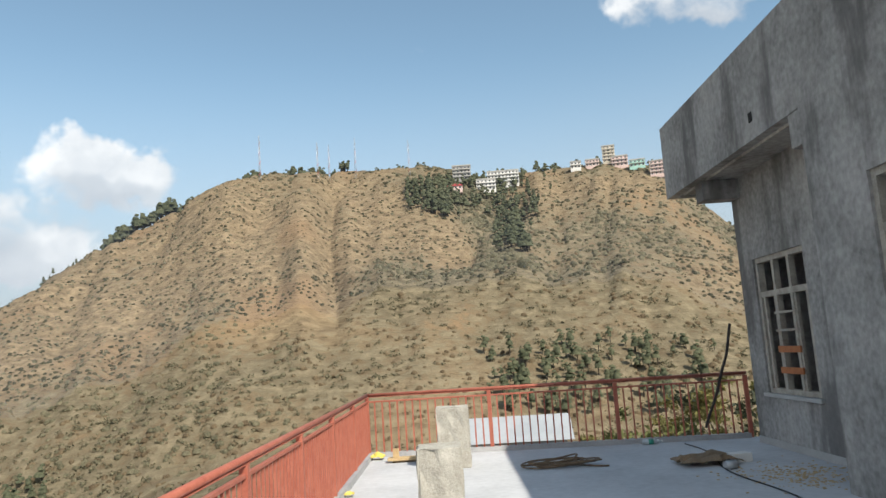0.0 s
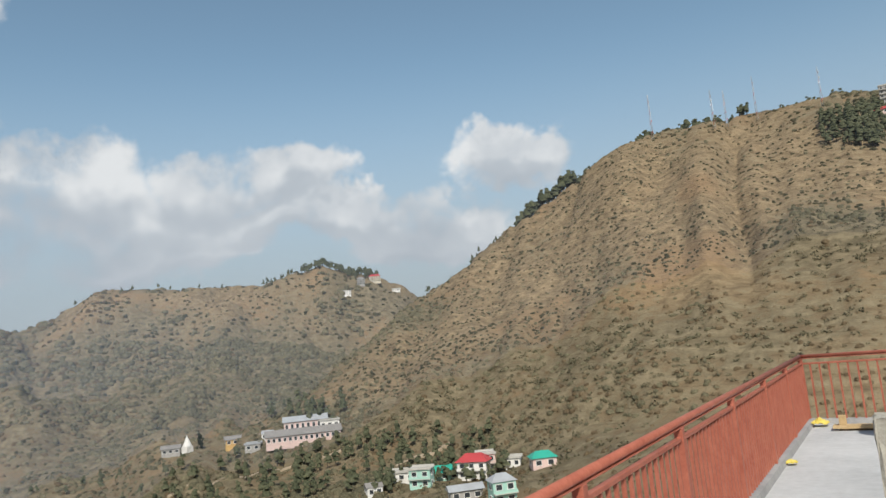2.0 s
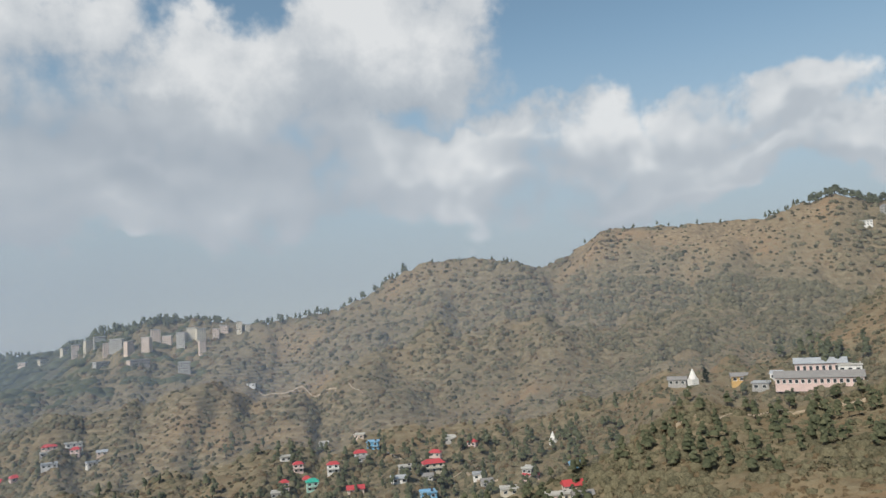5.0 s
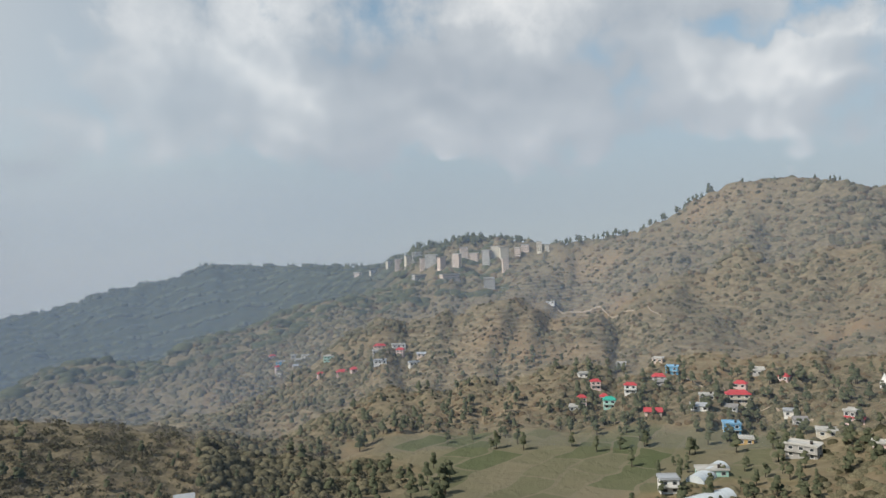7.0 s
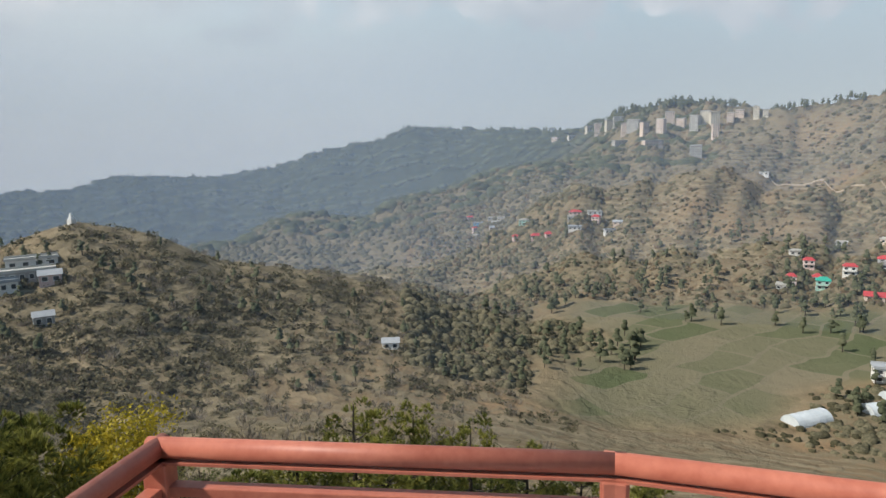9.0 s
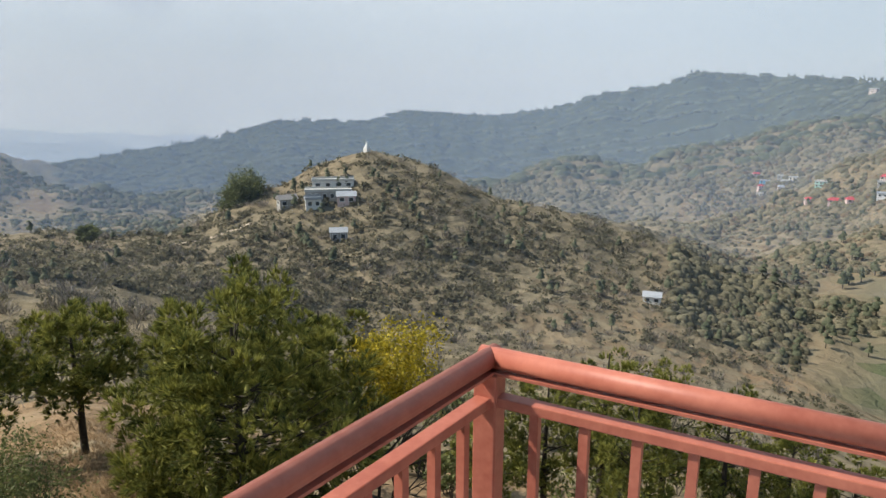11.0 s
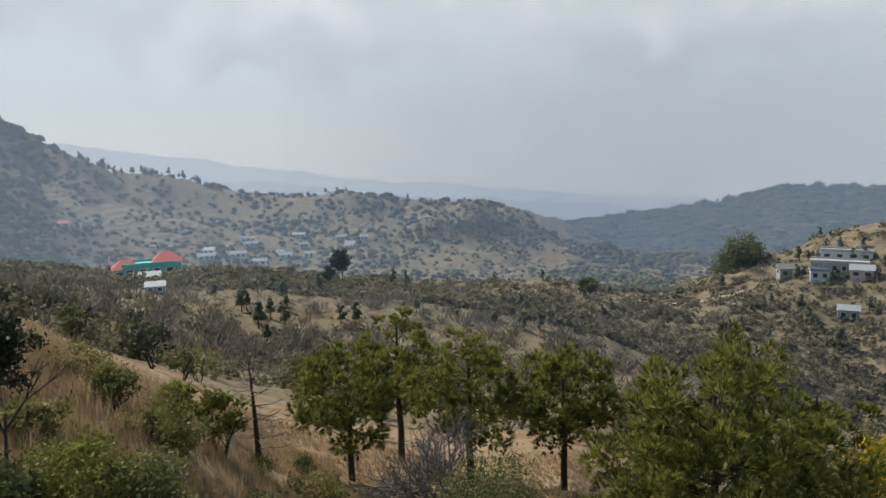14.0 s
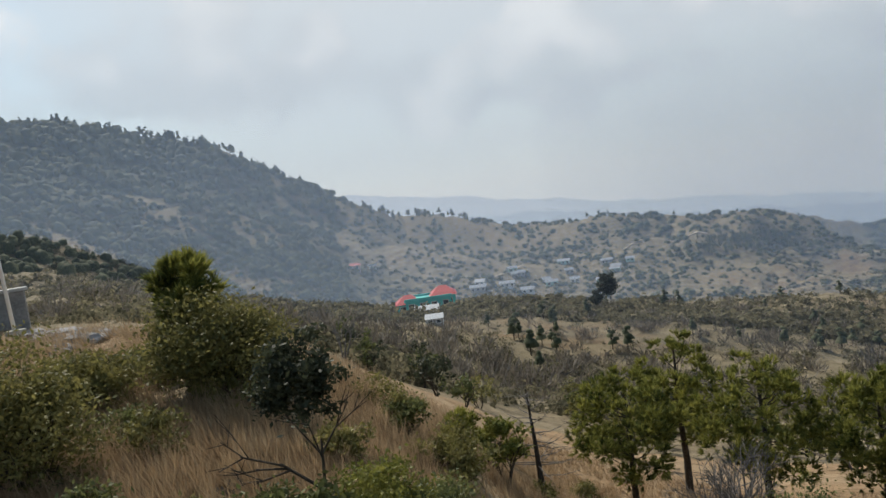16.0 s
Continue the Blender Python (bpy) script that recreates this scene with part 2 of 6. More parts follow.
# ---- mesh helpers ----
def part(name, bm, mat, parent=None, label=""):
    me = bpy.data.meshes.new(name)
    bm.to_mesh(me)
    bm.free()
    me.materials.append(mat)
    ob = new(name, me)
    if parent is not None:
        ob.parent = parent
    if label:
        tagged(ob, label)
    return ob


def box(bm, x0, x1, y0, y1, z0, z1, bevel=0.0):
    r = bmesh.ops.create_cube(bm, size=1.0)
    vs = r["verts"]
    bmesh.ops.scale(bm, vec=(x1 - x0, y1 - y0, z1 - z0), verts=vs)
    bmesh.ops.translate(bm, vec=((x0 + x1) / 2, (y0 + y1) / 2, (z0 + z1) / 2), verts=vs)
    if bevel:
        es = list({e for v in vs for e in v.link_edges})
        bmesh.ops.bevel(bm, geom=es, offset=bevel, segments=2, affect="EDGES", profile=0.5)
    return bm


def boxed(*dims, bevel=0.0):
    return box(bmesh.new(), *dims, bevel=bevel)


def tube(bm, a, b, r0, r1=None, sides=10, caps=True):
    a, b = Vector(a), Vector(b)
    r1 = r0 if r1 is None else r1
    q = (b - a).to_track_quat("Z", "Y")
    rings = []
    for p, r in ((a, r0), (b, r1)):
        rings.append([bm.verts.new(p + q @ Vector((r * math.cos(2 * math.pi * i / sides), r * math.sin(2 * math.pi * i / sides), 0))) for i in range(sides)])
    for i in range(sides):
        j = (i + 1) % sides
        f = bm.faces.new((rings[0][i], rings[0][j], rings[1][j], rings[1][i]))
        f.smooth = True
    if caps:
        bm.faces.new(rings[0][::-1])
        bm.faces.new(rings[1])
    return bm


def mesh_from(name, verts, faces, mat, smooth=False):
    me = bpy.data.meshes.new(name)
    me.from_pydata(verts if isinstance(verts, list) else verts.tolist(), [], faces if isinstance(faces, list) else faces.tolist())
    me.materials.append(mat)
    if smooth:
        me.polygons.foreach_set("use_smooth", np.ones(len(me.polygons), dtype=bool))
    me.update()
    return me


# ---- the land ----
def value_noise(x, y, seed=0):
    xi, yi = np.floor(x).astype(np.int64), np.floor(y).astype(np.int64)
    fx, fy = x - xi, y - yi
    fx, fy = fx * fx * (3 - 2 * fx), fy * fy * (3 - 2 * fy)

    def h(a, b):
        n = (a * 374761393 + b * 668265263 + seed * 1274126177) & 0xFFFFFFFF
        n = ((n ^ (n >> 13)) * 1274126177) & 0xFFFFFFFF
        return ((n ^ (n >> 16)) & 0xFFFF) / 65535.0
    return (h(xi, yi) * (1 - fx) + h(xi + 1, yi) * fx) * (1 - fy) + (h(xi, yi + 1) * (1 - fx) + h(xi + 1, yi + 1) * fx) * fy


def fbm(x, y, octaves=4, seed=0):
    t, a, s = 0.0, 0.5, 0.0
    for o in range(octaves):
        t, s = t + a * value_noise(x, y, seed + o), s + a
        x, y, a = x * 2.03 + 17.1, y * 2.03 - 9.7, a * 0.5
    return t / s


EYE = 1.58
# each belt of the land: azimuth (degrees, turning left from north), distance in metres, angle above the terrace's eye level
SHELF = [(-45, 40, -24), (0, 40, -26), (60, 40, -31), (95, 40, -34), (115, 36, -35), (130, 32, -35), (148, 30, -32), (158, 30, -25.5), (167, 30, -26), (176, 28, -24.5), (182, 24, -23),
         (186, 20, -21), (190, 18, -17.6), (194, 17, -15), (198, 17, -12), (203, 17, -9.5), (210, 20, -7.5), (218, 28, -5.2), (226, 30, -3), (242, 30, -2)]
DIP = [(-45, 150, -9.5), (0, 170, -9.5), (17, 170, -11), (30, 170, -13.5), (45, 190, -16), (60, 200, -20), (68, 200, -23), (82, 200, -23.5), (95, 195, -23), (104, 180, -22), (113, 170, -21),
       (125, 165, -20.5), (138, 160, -20.5), (151, 130, -18), (160, 95, -18.5), (175, 90, -18), (185, 80, -16.5), (192, 60, -14.5), (200, 50, -10.5), (210, 45, -7.5), (220, 50, -5), (242, 50, -3)]
RIDGE = [(-45, 220, -6.3), (0, 220, -7), (17, 230, -7.6), (30, 255, -9.4), (38, 300, -7.6), (45, 335, -6.8), (52, 350, -7), (60, 345, -11), (66, 345, -13.4), (72, 345, -14.2), (92, 340, -14.6), (98, 310, -16),
         (104, 285, -15.7), (109, 290, -14.4), (111.4, 295, -12.9), (115.7, 300, -11.7), (120, 300, -10.5), (126, 300, -9.4), (131, 300, -7.1), (135.8, 300, -5.9), (139.7, 295, -7), (142.4, 290, -8.4),
         (145, 285, -9), (148.8, 280, -11), (151, 265, -11.9), (158.5, 220, -11.5), (169.5, 190, -10.9), (176, 185, -10.6), (182.5, 185, -9.4), (193, 185, -9.2), (199, 160, -8.4), (204, 130, -7.2), (212, 90, -5.6)]
HILL = [(-45, 700, 5), (-21.8, 700, 7.9), (-20, 700, 9.8), (-17.1, 690, 12.9), (-13.5, 690, 13.7), (-6.6, 690, 13.7), (-3.4, 690, 13.5), (1.1, 690, 14.8), (9.3, 690, 14.5), (14.1, 685, 14.6), (16.7, 680, 14),
        (19, 675, 12.8), (20.8, 665, 11.4), (25.4, 640, 9), (28.6, 620, 7), (31.6, 600, 5), (35, 530, 3.2), (37.3, 490, 1.2), (39.9, 460, -0.2), (42.4, 435, -2.4), (45.6, 420, -4.1), (50, 430, -5), (56, 450, -6.2)]
HILL += [(62, 470, -8), (72, 500, -8.4), (85, 540, -8), (98, 560, -9), (106, 620, -12), (125, 700, -12.5), (140, 700, -10.5), (160, 480, -11.8), (180, 420, -10.3), (193, 390, -9.4), (203, 350, -7), (215, 300, -2), (242, 250, 0)]
FLANK = [(-45, 1000, -6), (30, 900, -6), (37, 700, -4), (46, 600, -3.6), (60, 680, -4), (72, 720, -4.2), (85, 840, -3), (91, 980, -2.2), (100, 1040, -2.5), (105, 1040, -3.8), (109.4, 1040, -5.2), (114.6, 1000, -6.6),
         (122, 950, -6.4), (125, 900, -7.9), (131, 900, -9.6), (150, 850, -9.8), (165, 700, -8.2), (180, 640, -7.2), (190, 600, -5.6), (200, 520, -1.8), (210, 480, 2.6), (222, 450, 5.2), (242, 400, 6)]
GAP = [(-45, 1400, -9), (20, 1200, -4), (30, 1000, -1.5), (38, 900, 0), (46, 820, 0), (60, 850, 0.2), (72, 880, 0.6), (85, 1080, -0.6), (91, 1100, -1.4), (100, 1300, -3.2), (109, 1450, -6.5), (122, 1400, -8.2), (155, 1250, -9), (161, 950, -8.2), (166, 850, -7.4), (180, 800, -6.2),
       (190, 800, -4.6), (200, 680, 0.4), (210, 600, 4.8), (222, 560, 7.2), (242, 520, 7.5)]
CREST = [(-45, 1700, -8), (20, 1400, 0), (26, 1250, 3), (33, 1150, 4.6), (34.9, 1100, 5.1), (37.3, 1100, 6.2), (41, 1080, 7.2), (42.6, 1080, 6.8), (46, 1060, 6), (53.2, 1040, 6.2), (56.8, 1020, 6.3), (57.7, 1020, 5.9), (60, 1030, 4.4),
         (61.9, 1050, 3.7), (63.9, 1060, 4.3), (66.8, 1060, 4.8), (71, 1060, 4.8), (73.5, 1080, 3.8), (75.9, 1120, 2.3), (78.5, 1160, 1.3), (84.4, 1220, 0.7), (88.5, 1260, 1.3), (92, 1260, 1.3), (95.3, 1300, 0.6), (98.2, 1500, -0.6)]
CREST += [(106.8, 1900, -0.2), (111.2, 1900, 0), (113.4, 1900, -0.9), (118, 1950, -1.7), (122.2, 2000, -2.9), (126.1, 2000, -3.4), (132.9, 2050, -3), (135.3, 2050, -3.8), (142.6, 2100, -3.7), (146, 2100, -4.7),
          (150.4, 2100, -5.4), (154, 2000, -5.9), (157.7, 1600, -6.5), (161.1, 1300, -5.6), (164.3, 1100, -4.7), (170.2, 1050, -4.4), (175.1, 1000, -3.7), (179.4, 1000, -3.8), (182.9, 1000, -3.5), (185.5, 980, -2.7)]
CREST += [(188.9, 950, -1.7), (191.6, 900, -1.6), (194.1, 860, -0.4), (198.2, 820, 1.9), (201.7, 790, 3.7), (203.9, 770, 5.3), (207.4, 760, 6.4), (214.9, 740, 8.2), (220, 720, 8.8), (242, 700, 8)]
BACK = [(-45, 2600, -9), (60, 2200, -3), (95, 2400, -4), (110, 3000, -4.5), (150, 3200, -7), (190, 2400, -5), (242, 1800, -2)]
FAR = [(-45, 4880, -6), (60, 4880, -4), (150, 4880, -6), (242, 4880, -5)]
TABLES = [SHELF, DIP, RIDGE, HILL, FLANK, GAP, CREST, BACK, FAR]

AZ_FINE = np.arange(-45, 242.01, 0.2)
AZ_ALL = np.concatenate([AZ_FINE, np.arange(245, 314.9, 3.0)])
NR = 205
R_ALL = np.exp(np.linspace(math.log(5.0), math.log(4860.0), NR))


def belt(table, az):
    a = np.array([t[0] for t in table], float)
    r = np.array([t[1] for t in table], float)
    e = np.array([t[2] for t in table], float)
    a2 = np.concatenate([a, [315.0]])
    r2, e2 = np.concatenate([r, [r[0]]]), np.concatenate([e, [e[0]]])
    rr, ee = np.interp(az, a2, r2), np.interp(az, a2, e2)
    return rr, EYE + rr * np.tan(np.radians(ee))


def build_heights():
    ks = [belt(t, AZ_ALL) for t in TABLES]
    near = np.interp(AZ_ALL, [-45, 120, 150, 175, 190, 205, 242, 315], [-8, -9, -7, -5.0, -3.4, -2.6, -1.2, -8])
    kr = np.stack([np.full(len(AZ_ALL), 5.0)] + [k[0] for k in ks], 1)
    kz = np.stack([near] + [k[1] for k in ks], 1)
    nf = len(AZ_FINE)
    ker = np.exp(-0.5 * (np.arange(-9, 10) / 3.2) ** 2)
    ker /= ker.sum()
    for arr in (kr, kz):
        for k in range(arr.shape[1]):
            arr[:nf, k] = np.convolve(np.pad(arr[:nf, k], 9, mode="edge"), ker, mode="valid")
    kr = np.maximum.accumulate(kr, axis=1) + np.arange(kr.shape[1]) * 0.01
    hh = np.stack([np.interp(R_ALL, kr[i], kz[i]) for i in range(len(AZ_ALL))])
    for _ in range(2):
        pad = np.pad(hh, ((0, 0), (1, 1)), mode="edge")
        hh = 0.25 * pad[:, :-2] + 0.5 * pad[:, 1:-1] + 0.25 * pad[:, 2:]
    az, rr = np.meshgrid(np.radians(AZ_ALL), R_ALL, indexing="ij")
    x, y = -rr * np.sin(az), rr * np.cos(az)
    gully = np.abs(fbm(x / 90 + 40, y / 90, 4, 3) - 0.5) * 2
    lumps = fbm(x / 24, y / 24, 4, 9) - 0.5
    fine = fbm(x / 3.5, y / 3.5, 3, 21) - 0.5
    far = np.clip((rr - 60) / 200, 0, 1)
    azd = np.degrees(az)
    flat = np.clip((azd - 62) / 5, 0, 1) * np.clip((103 - azd) / 6, 0, 1) * np.clip((rr - 175) / 30, 0, 1) * np.clip((395 - rr) / 50, 0, 1)
    gully, lumps, fine = gully + (0.30 - gully) * flat * 0.9, lumps * (1 - flat * 0.9), fine * (1 - flat * 0.9)
    hh = hh + far * np.clip(rr / 700, 0.12, 1.3) * (gully - 0.30) * 27 + np.clip((rr - 14) / 70, 0, 1) * np.clip(rr / 300, 0.25, 1.6) * lumps * 5.5 + fine * np.clip(rr / 60, 0.25, 1.2)
    # spurs and gullies running down the open slopes
    spur = np.abs(fbm(azd / 5.5 + 30, np.log(rr) * 1.9 + 0.06 * azd, 3, 13) - 0.5) * 2 - 0.28
    hh = hh + spur * 30 * np.clip((rr - 230) / 160, 0, 1) * np.clip((1250 - rr) / 250, 0, 1) * np.clip((104 - azd) / 14, 0, 1) * (1 - flat) * np.clip(rr / 600, 0.3, 1.2)
    # bring each skyline back to its belt after the roughening
    for table, a0, a1 in ((RIDGE, 101, 205), (HILL, -45, 45.5), (CREST, 34, 236)):
        rc, zc = belt(table, AZ_ALL)
        want = np.degrees(np.arctan2(zc - EYE, rc))
        el = np.degrees(np.arctan2(hh - EYE, R_ALL[None, :]))
        near_crest = np.abs(np.log(R_ALL[None, :] / rc[:, None])) < 0.10
        have = np.where(near_crest, el, -90).max(1)
        d = np.where((AZ_ALL >= a0) & (AZ_ALL <= a1), want - have, 0.0)
        k = np.ones(7) / 7
        d = np.convolve(np.pad(d, 3, mode="edge"), k, mode="valid")
        bump = np.exp(-0.5 * (np.log(R_ALL[None, :] / rc[:, None]) / 0.13) ** 2)
        hh = hh + bump * rc[:, None] * np.radians(d)[:, None]
    return x, y, hh


GX, GY, GH = build_heights()


def height(x, y):
    az = math.degrees(math.atan2(-x, y))
    az = az + 360 if az < -45 else az
    r = min(max(math.hypot(x, y), 5.0), 4850.0)
    j = (math.log(r) - math.log(5.0)) / (math.log(4860.0) - math.log(5.0)) * (NR - 1)
    if az <= 242:
        i = (az + 45) / 0.2
        i0 = min(int(i), len(AZ_FINE) - 2)
    else:
        i = i0 = len(AZ_FINE) - 1 + int((az - 242) / 3)
    j0 = min(int(j), NR - 2)
    u, v = min(i - i0, 1), j - j0
    i1 = min(i0 + 1, len(AZ_ALL) - 1)
    return float((GH[i0, j0] * (1 - v) + GH[i0, j0 + 1] * v) * (1 - u) + (GH[i1, j0] * (1 - v) + GH[i1, j0 + 1] * v) * u)


GEL = np.degrees(np.arctan2(GH - EYE, R_ALL[None, :]))


def site(az, el, from_r=12.0):
    """The place on the land that lies at this azimuth and angle, beyond from_r metres."""
    i = int(round((az + 45) / 0.2))
    for j in range(1, NR):
        if R_ALL[j] >= from_r and GEL[i, j] >= el:
            a, b = GEL[i, j - 1], GEL[i, j]
            k = 0 if b == a or a > el else (el - a) / (b - a)
            r = R_ALL[j - 1] + (R_ALL[j] - R_ALL[j - 1]) * k
            x, y = -r * math.sin(radians(az)), r * math.cos(radians(az))
            return Vector((x, y, height(x, y)))
    j = int(np.argmax(np.where(R_ALL >= from_r, GEL[i], -99)))
    r = R_ALL[j]
    return Vector((-r * math.sin(radians(az)), r * math.cos(radians(az)), GH[i, j]))


def cover_maps():
    az = np.broadcast_to(AZ_ALL[:, None], GH.shape)
    rr = np.broadcast_to(R_ALL[None, :], GH.shape)
    n = fbm(GX / 70 + 5, GY / 70, 4, 31)
    m = fbm(GX / 220, GY / 220, 3, 51)
    base = np.interp(az[:, 0], [-45, -8, 5, 20, 33, 45, 60, 80, 95, 110, 140, 165, 190, 205, 242], [.52, .50, .46, .45, .47, .56, .66, .68, .68, .82, .86, .90, .92, .95, .95])[:, None]
    el = GEL
    shrub = base + (n - 0.5) * 1.1 + (m - 0.5) * 0.5
    # wooded foot of the big hill, its wooded gully, and far ridges darkened for cloud shadow
    foot = np.exp(-((az - 10) / 60) ** 2) * np.clip((1.5 - el) / 7, 0, 1) * (rr > 150) * (rr < 600)
    gul = np.exp(-((az + 4.5 - (el - 8) * 0.35) / 2.6) ** 2) * np.clip((el - 2) / 4, 0, 1) * (az < 12) * (rr > 350)
    dark = np.clip((rr - 1000) / 300, 0, 1) * np.clip((az - 84) / 10, 0, 1) * 0.5
    for ca, ce, wa, we, amt in ((3.5, 5.0, 3.2, 3.0, 0.42), (-9, 3, 6, 3.5, 0.28), (9, 0, 7, 2.2, 0.24), (18, 4.5, 4, 1.4, 0.30), (-13, 7.5, 4, 2.0, 0.22), (12, 9.5, 6, 2.6, -0.22), (-0.5, 8, 2.2, 1.6, -0.25), (27, 0, 5, 2.0, 0.15),
                                (45, 1.5, 6, 2.0, 0.30), (55, 1.0, 5, 3.0, 0.28), (64, 0, 6, 2.6, 0.25), (52, 5.4, 5, 0.8, -0.3), (38, 4, 4, 1.5, 0.2)):
        shrub = shrub + amt * np.exp(-((az - ca) / wa) ** 2 - ((el - ce) / we) ** 2) * (rr > 250)
    shrub = shrub - 0.14 * ((az > 158) & (az < 193) & (rr > 420) & (rr < 1100)) - foot * 0.06 + gul * 0.5 + dark
    soil = np.clip((fbm(GX / 45, GY / 45 + 8, 4, 71) - 0.60) * 8, 0, 1) * (rr > 120)
    soil = np.maximum(soil, np.clip((fbm(GX / 10, GY / 10, 3, 75) - 0.30) * 4, 0, 1) * (rr < 60))
    field = ((az > 64) & (az < 103) & (rr > 190) & (rr < 365)) * np.clip((fbm(GX / 60, GY / 60, 2, 5) - 0.30) * 6, 0, 1)
    field = field * np.clip((103 - az) / 6, 0, 1) * np.clip((az - 64) / 5, 0, 1)
    shrub = np.where(rr < 45, np.clip(shrub - 0.7, 0, 1), shrub) - field
    # western ridges: wood cover that also paints in the cloud shadow there
    pinewood_shade = np.clip((rr - 1150) / 250, 0, 1) * np.clip((az - 92) / 8, 0, 1) * np.clip((160 - az) / 6, 0, 1)
    pinewood_shade = np.maximum(pinewood_shade, np.clip((rr - 330) / 120, 0, 1) * np.clip((az - 190) / 8, 0, 1) * np.clip((n - 0.32) * 5, 0, 0.85))
    return np.clip(shrub, 0, 1), soil, np.clip(field, 0, 1), pinewood_shade


SHRUB, SOIL, FIELD, PINEWOOD_SHADE = cover_maps()


def build_ground():
    na, nr = GH.shape
    verts = np.stack([GX, GY, GH], -1).reshape(-1, 3)
    i = np.arange(na)[:, None]
    j = np.arange(nr - 1)[None, :]
    i2 = (i + 1) % na
    faces = np.stack([i * nr + j, i2 * nr + j, i2 * nr + j + 1, i * nr + j + 1], -1).reshape(-1, 4)[:, ::-1]
    verts = np.concatenate([verts, [[0, 0, -8.5]]])
    faces = faces.tolist() + [[int(a) * nr, len(verts) - 1, int((a + 1) % na) * nr] for a in range(na)]
    me = mesh_from("ground", verts, faces, M_GROUND, True)
    ca = me.color_attributes.new("cover", "FLOAT_COLOR", "POINT")
    col = np.ones((len(verts), 4), np.float32)
    col[:-1, 0], col[:-1, 1], col[:-1, 2] = SHRUB.ravel(), SOIL.ravel(), FIELD.ravel()
    col[:-1, 3] = PINEWOOD_SHADE.ravel()
    ca.data.foreach_set("color", col.ravel())
    return tagged(new("ground", me), "dry grassy Himalayan foothills with scrub, gullies and terraces", "ground", kind="structure")


build_ground()


# ---- terrace ----
NW, SW, NE, BEND = Vector((-1.405, 12.1)), Vector((-1.19, -1.49)), Vector((4.55, 11.52)), Vector((-1.405, -0.42))
XW, XF, Y_FRONT, Y_REC, Y_S = 4.45, 3.75, 7.27, 10.95, -1.5


def build_terrace():
    ang = lambda p, q: (q - p).normalized()
    # floor slab with its outer edge a little past the rails
    out = 0.13
    pts = [(SW.x - out - 0.2, SW.y - out), (NW.x - out, NW.y + out), (NE.x + 3.0, NE.y + out - 0.41), (NE.x + 3.0, SW.y - out)]
    bm = bmesh.new()
    top = [bm.verts.new((x, y, 0)) for x, y in pts]
    bot = [bm.verts.new((x, y, -0.22)) for x, y in pts]
    bm.faces.new(top[::-1])
    bm.faces.new(bot)
    for a in range(4):
        b = (a + 1) % 4
        bm.faces.new((top[a], top[b], bot[b], bot[a]))
    bmesh.ops.recalc_face_normals(bm, faces=bm.faces[:])
    tagged(part("floor", bm, M_SLAB), "pale cement terrace floor with dusty stains", "floor", kind="structure")
    bm = boxed(SW.x + 0.1, NE.x + 2.6, SW.y + 0.1, 11.2, -8.8, -0.224)
    tagged(part("wall_lower_storey", bm, M_PLASTER), "grey cement plaster storey under the terrace", "wall", kind="structure")

    def kerb(name, a, b, wide=0.15, high=0.07):
        d = ang(a, b)
        n = Vector((-d.y, d.x)) * wide / 2
        bm = bmesh.new()
        lo = [bm.verts.new((p.x, p.y, 0.0)) for p in (a - n, a + n, b + n, b - n)]
        hi = [bm.verts.new((p.x, p.y, high)) for p in (a - n * 0.85, a + n * 0.85, b + n * 0.85, b - n * 0.85)]
        bm.faces.new(hi)
        for k in range(4):
            m = (k + 1) % 4
            bm.faces.new((lo[k], lo[m], hi[m], hi[k]))
        bmesh.ops.recalc_face_normals(bm, faces=bm.faces[:])
        tagged(part(name, bm, M_KERB), "low grey cement kerb under the railing", "kerb", kind="structure")
    d = ang(SW, NW) * 0.08
    kerb("kerb_west", BEND + d, NW - d)
    kerb("kerb_bend", SW + (BEND - SW) * 0.08, BEND)
    kerb("kerb_north", NW, Vector((NE.x - 0.02, NE.y)))
    kerb("kerb_south", SW, Vector((3.7, -1.05)))


build_terrace()


def build_railing(name, a, b, posts, label, spacing=0.118, first=True):
    root = tagged(new(name), label, "railing")
    root.location = (a.x, a.y, 0)
    d = (b - a)
    length = d.length
    d.normalize()
    root.rotation_euler = (0, 0, math.atan2(d.y, d.x))
    part("top_rail", tube(bmesh.new(), (-0.025, 0, 0.981), (length + 0.025, 0, 0.981), 0.026, sides=16), M_RED, root)
    part("flat_strip", boxed(0, length, -0.022, 0.022, 0.945, 0.952), M_RED, root)
    part("lower_rail", boxed(0, length, -0.02, 0.02, 0.862, 0.888, bevel=0.003), M_RED, root)
    me = None
    for i in range(0 if first else 1, posts + 1):
        x = length * i / posts
        p = part("post", boxed(-0.03, 0.03, -0.03, 0.03, 0.0, 0.947, bevel=0.004), M_RED, root) if me is None else new("post", me)
        me = p.data
        p.parent, p.location = root, (x, 0, 0)
    bme = None
    step = length / posts
    n = max(2, round(step / spacing))
    for i in range(posts):
        for k in range(1, n):
            b_ = part("baluster", boxed(-0.011, 0.011, -0.011, 0.011, 0.03, 0.87), M_RED, root) if bme is None else new("baluster", bme)
            bme = b_.data
            b_.parent, b_.location = root, (step * (i + k / n), 0, 0)
    return root


build_railing("railing", BEND, NW, 7, "long red oxide painted steel railing along the terrace edge")
build_railing("railing", SW, BEND, 1, "short canted panel of red oxide painted steel railing")
build_railing("railing", NW, NE, 3, "red oxide painted steel railing facing the big hill", 0.125, first=False)
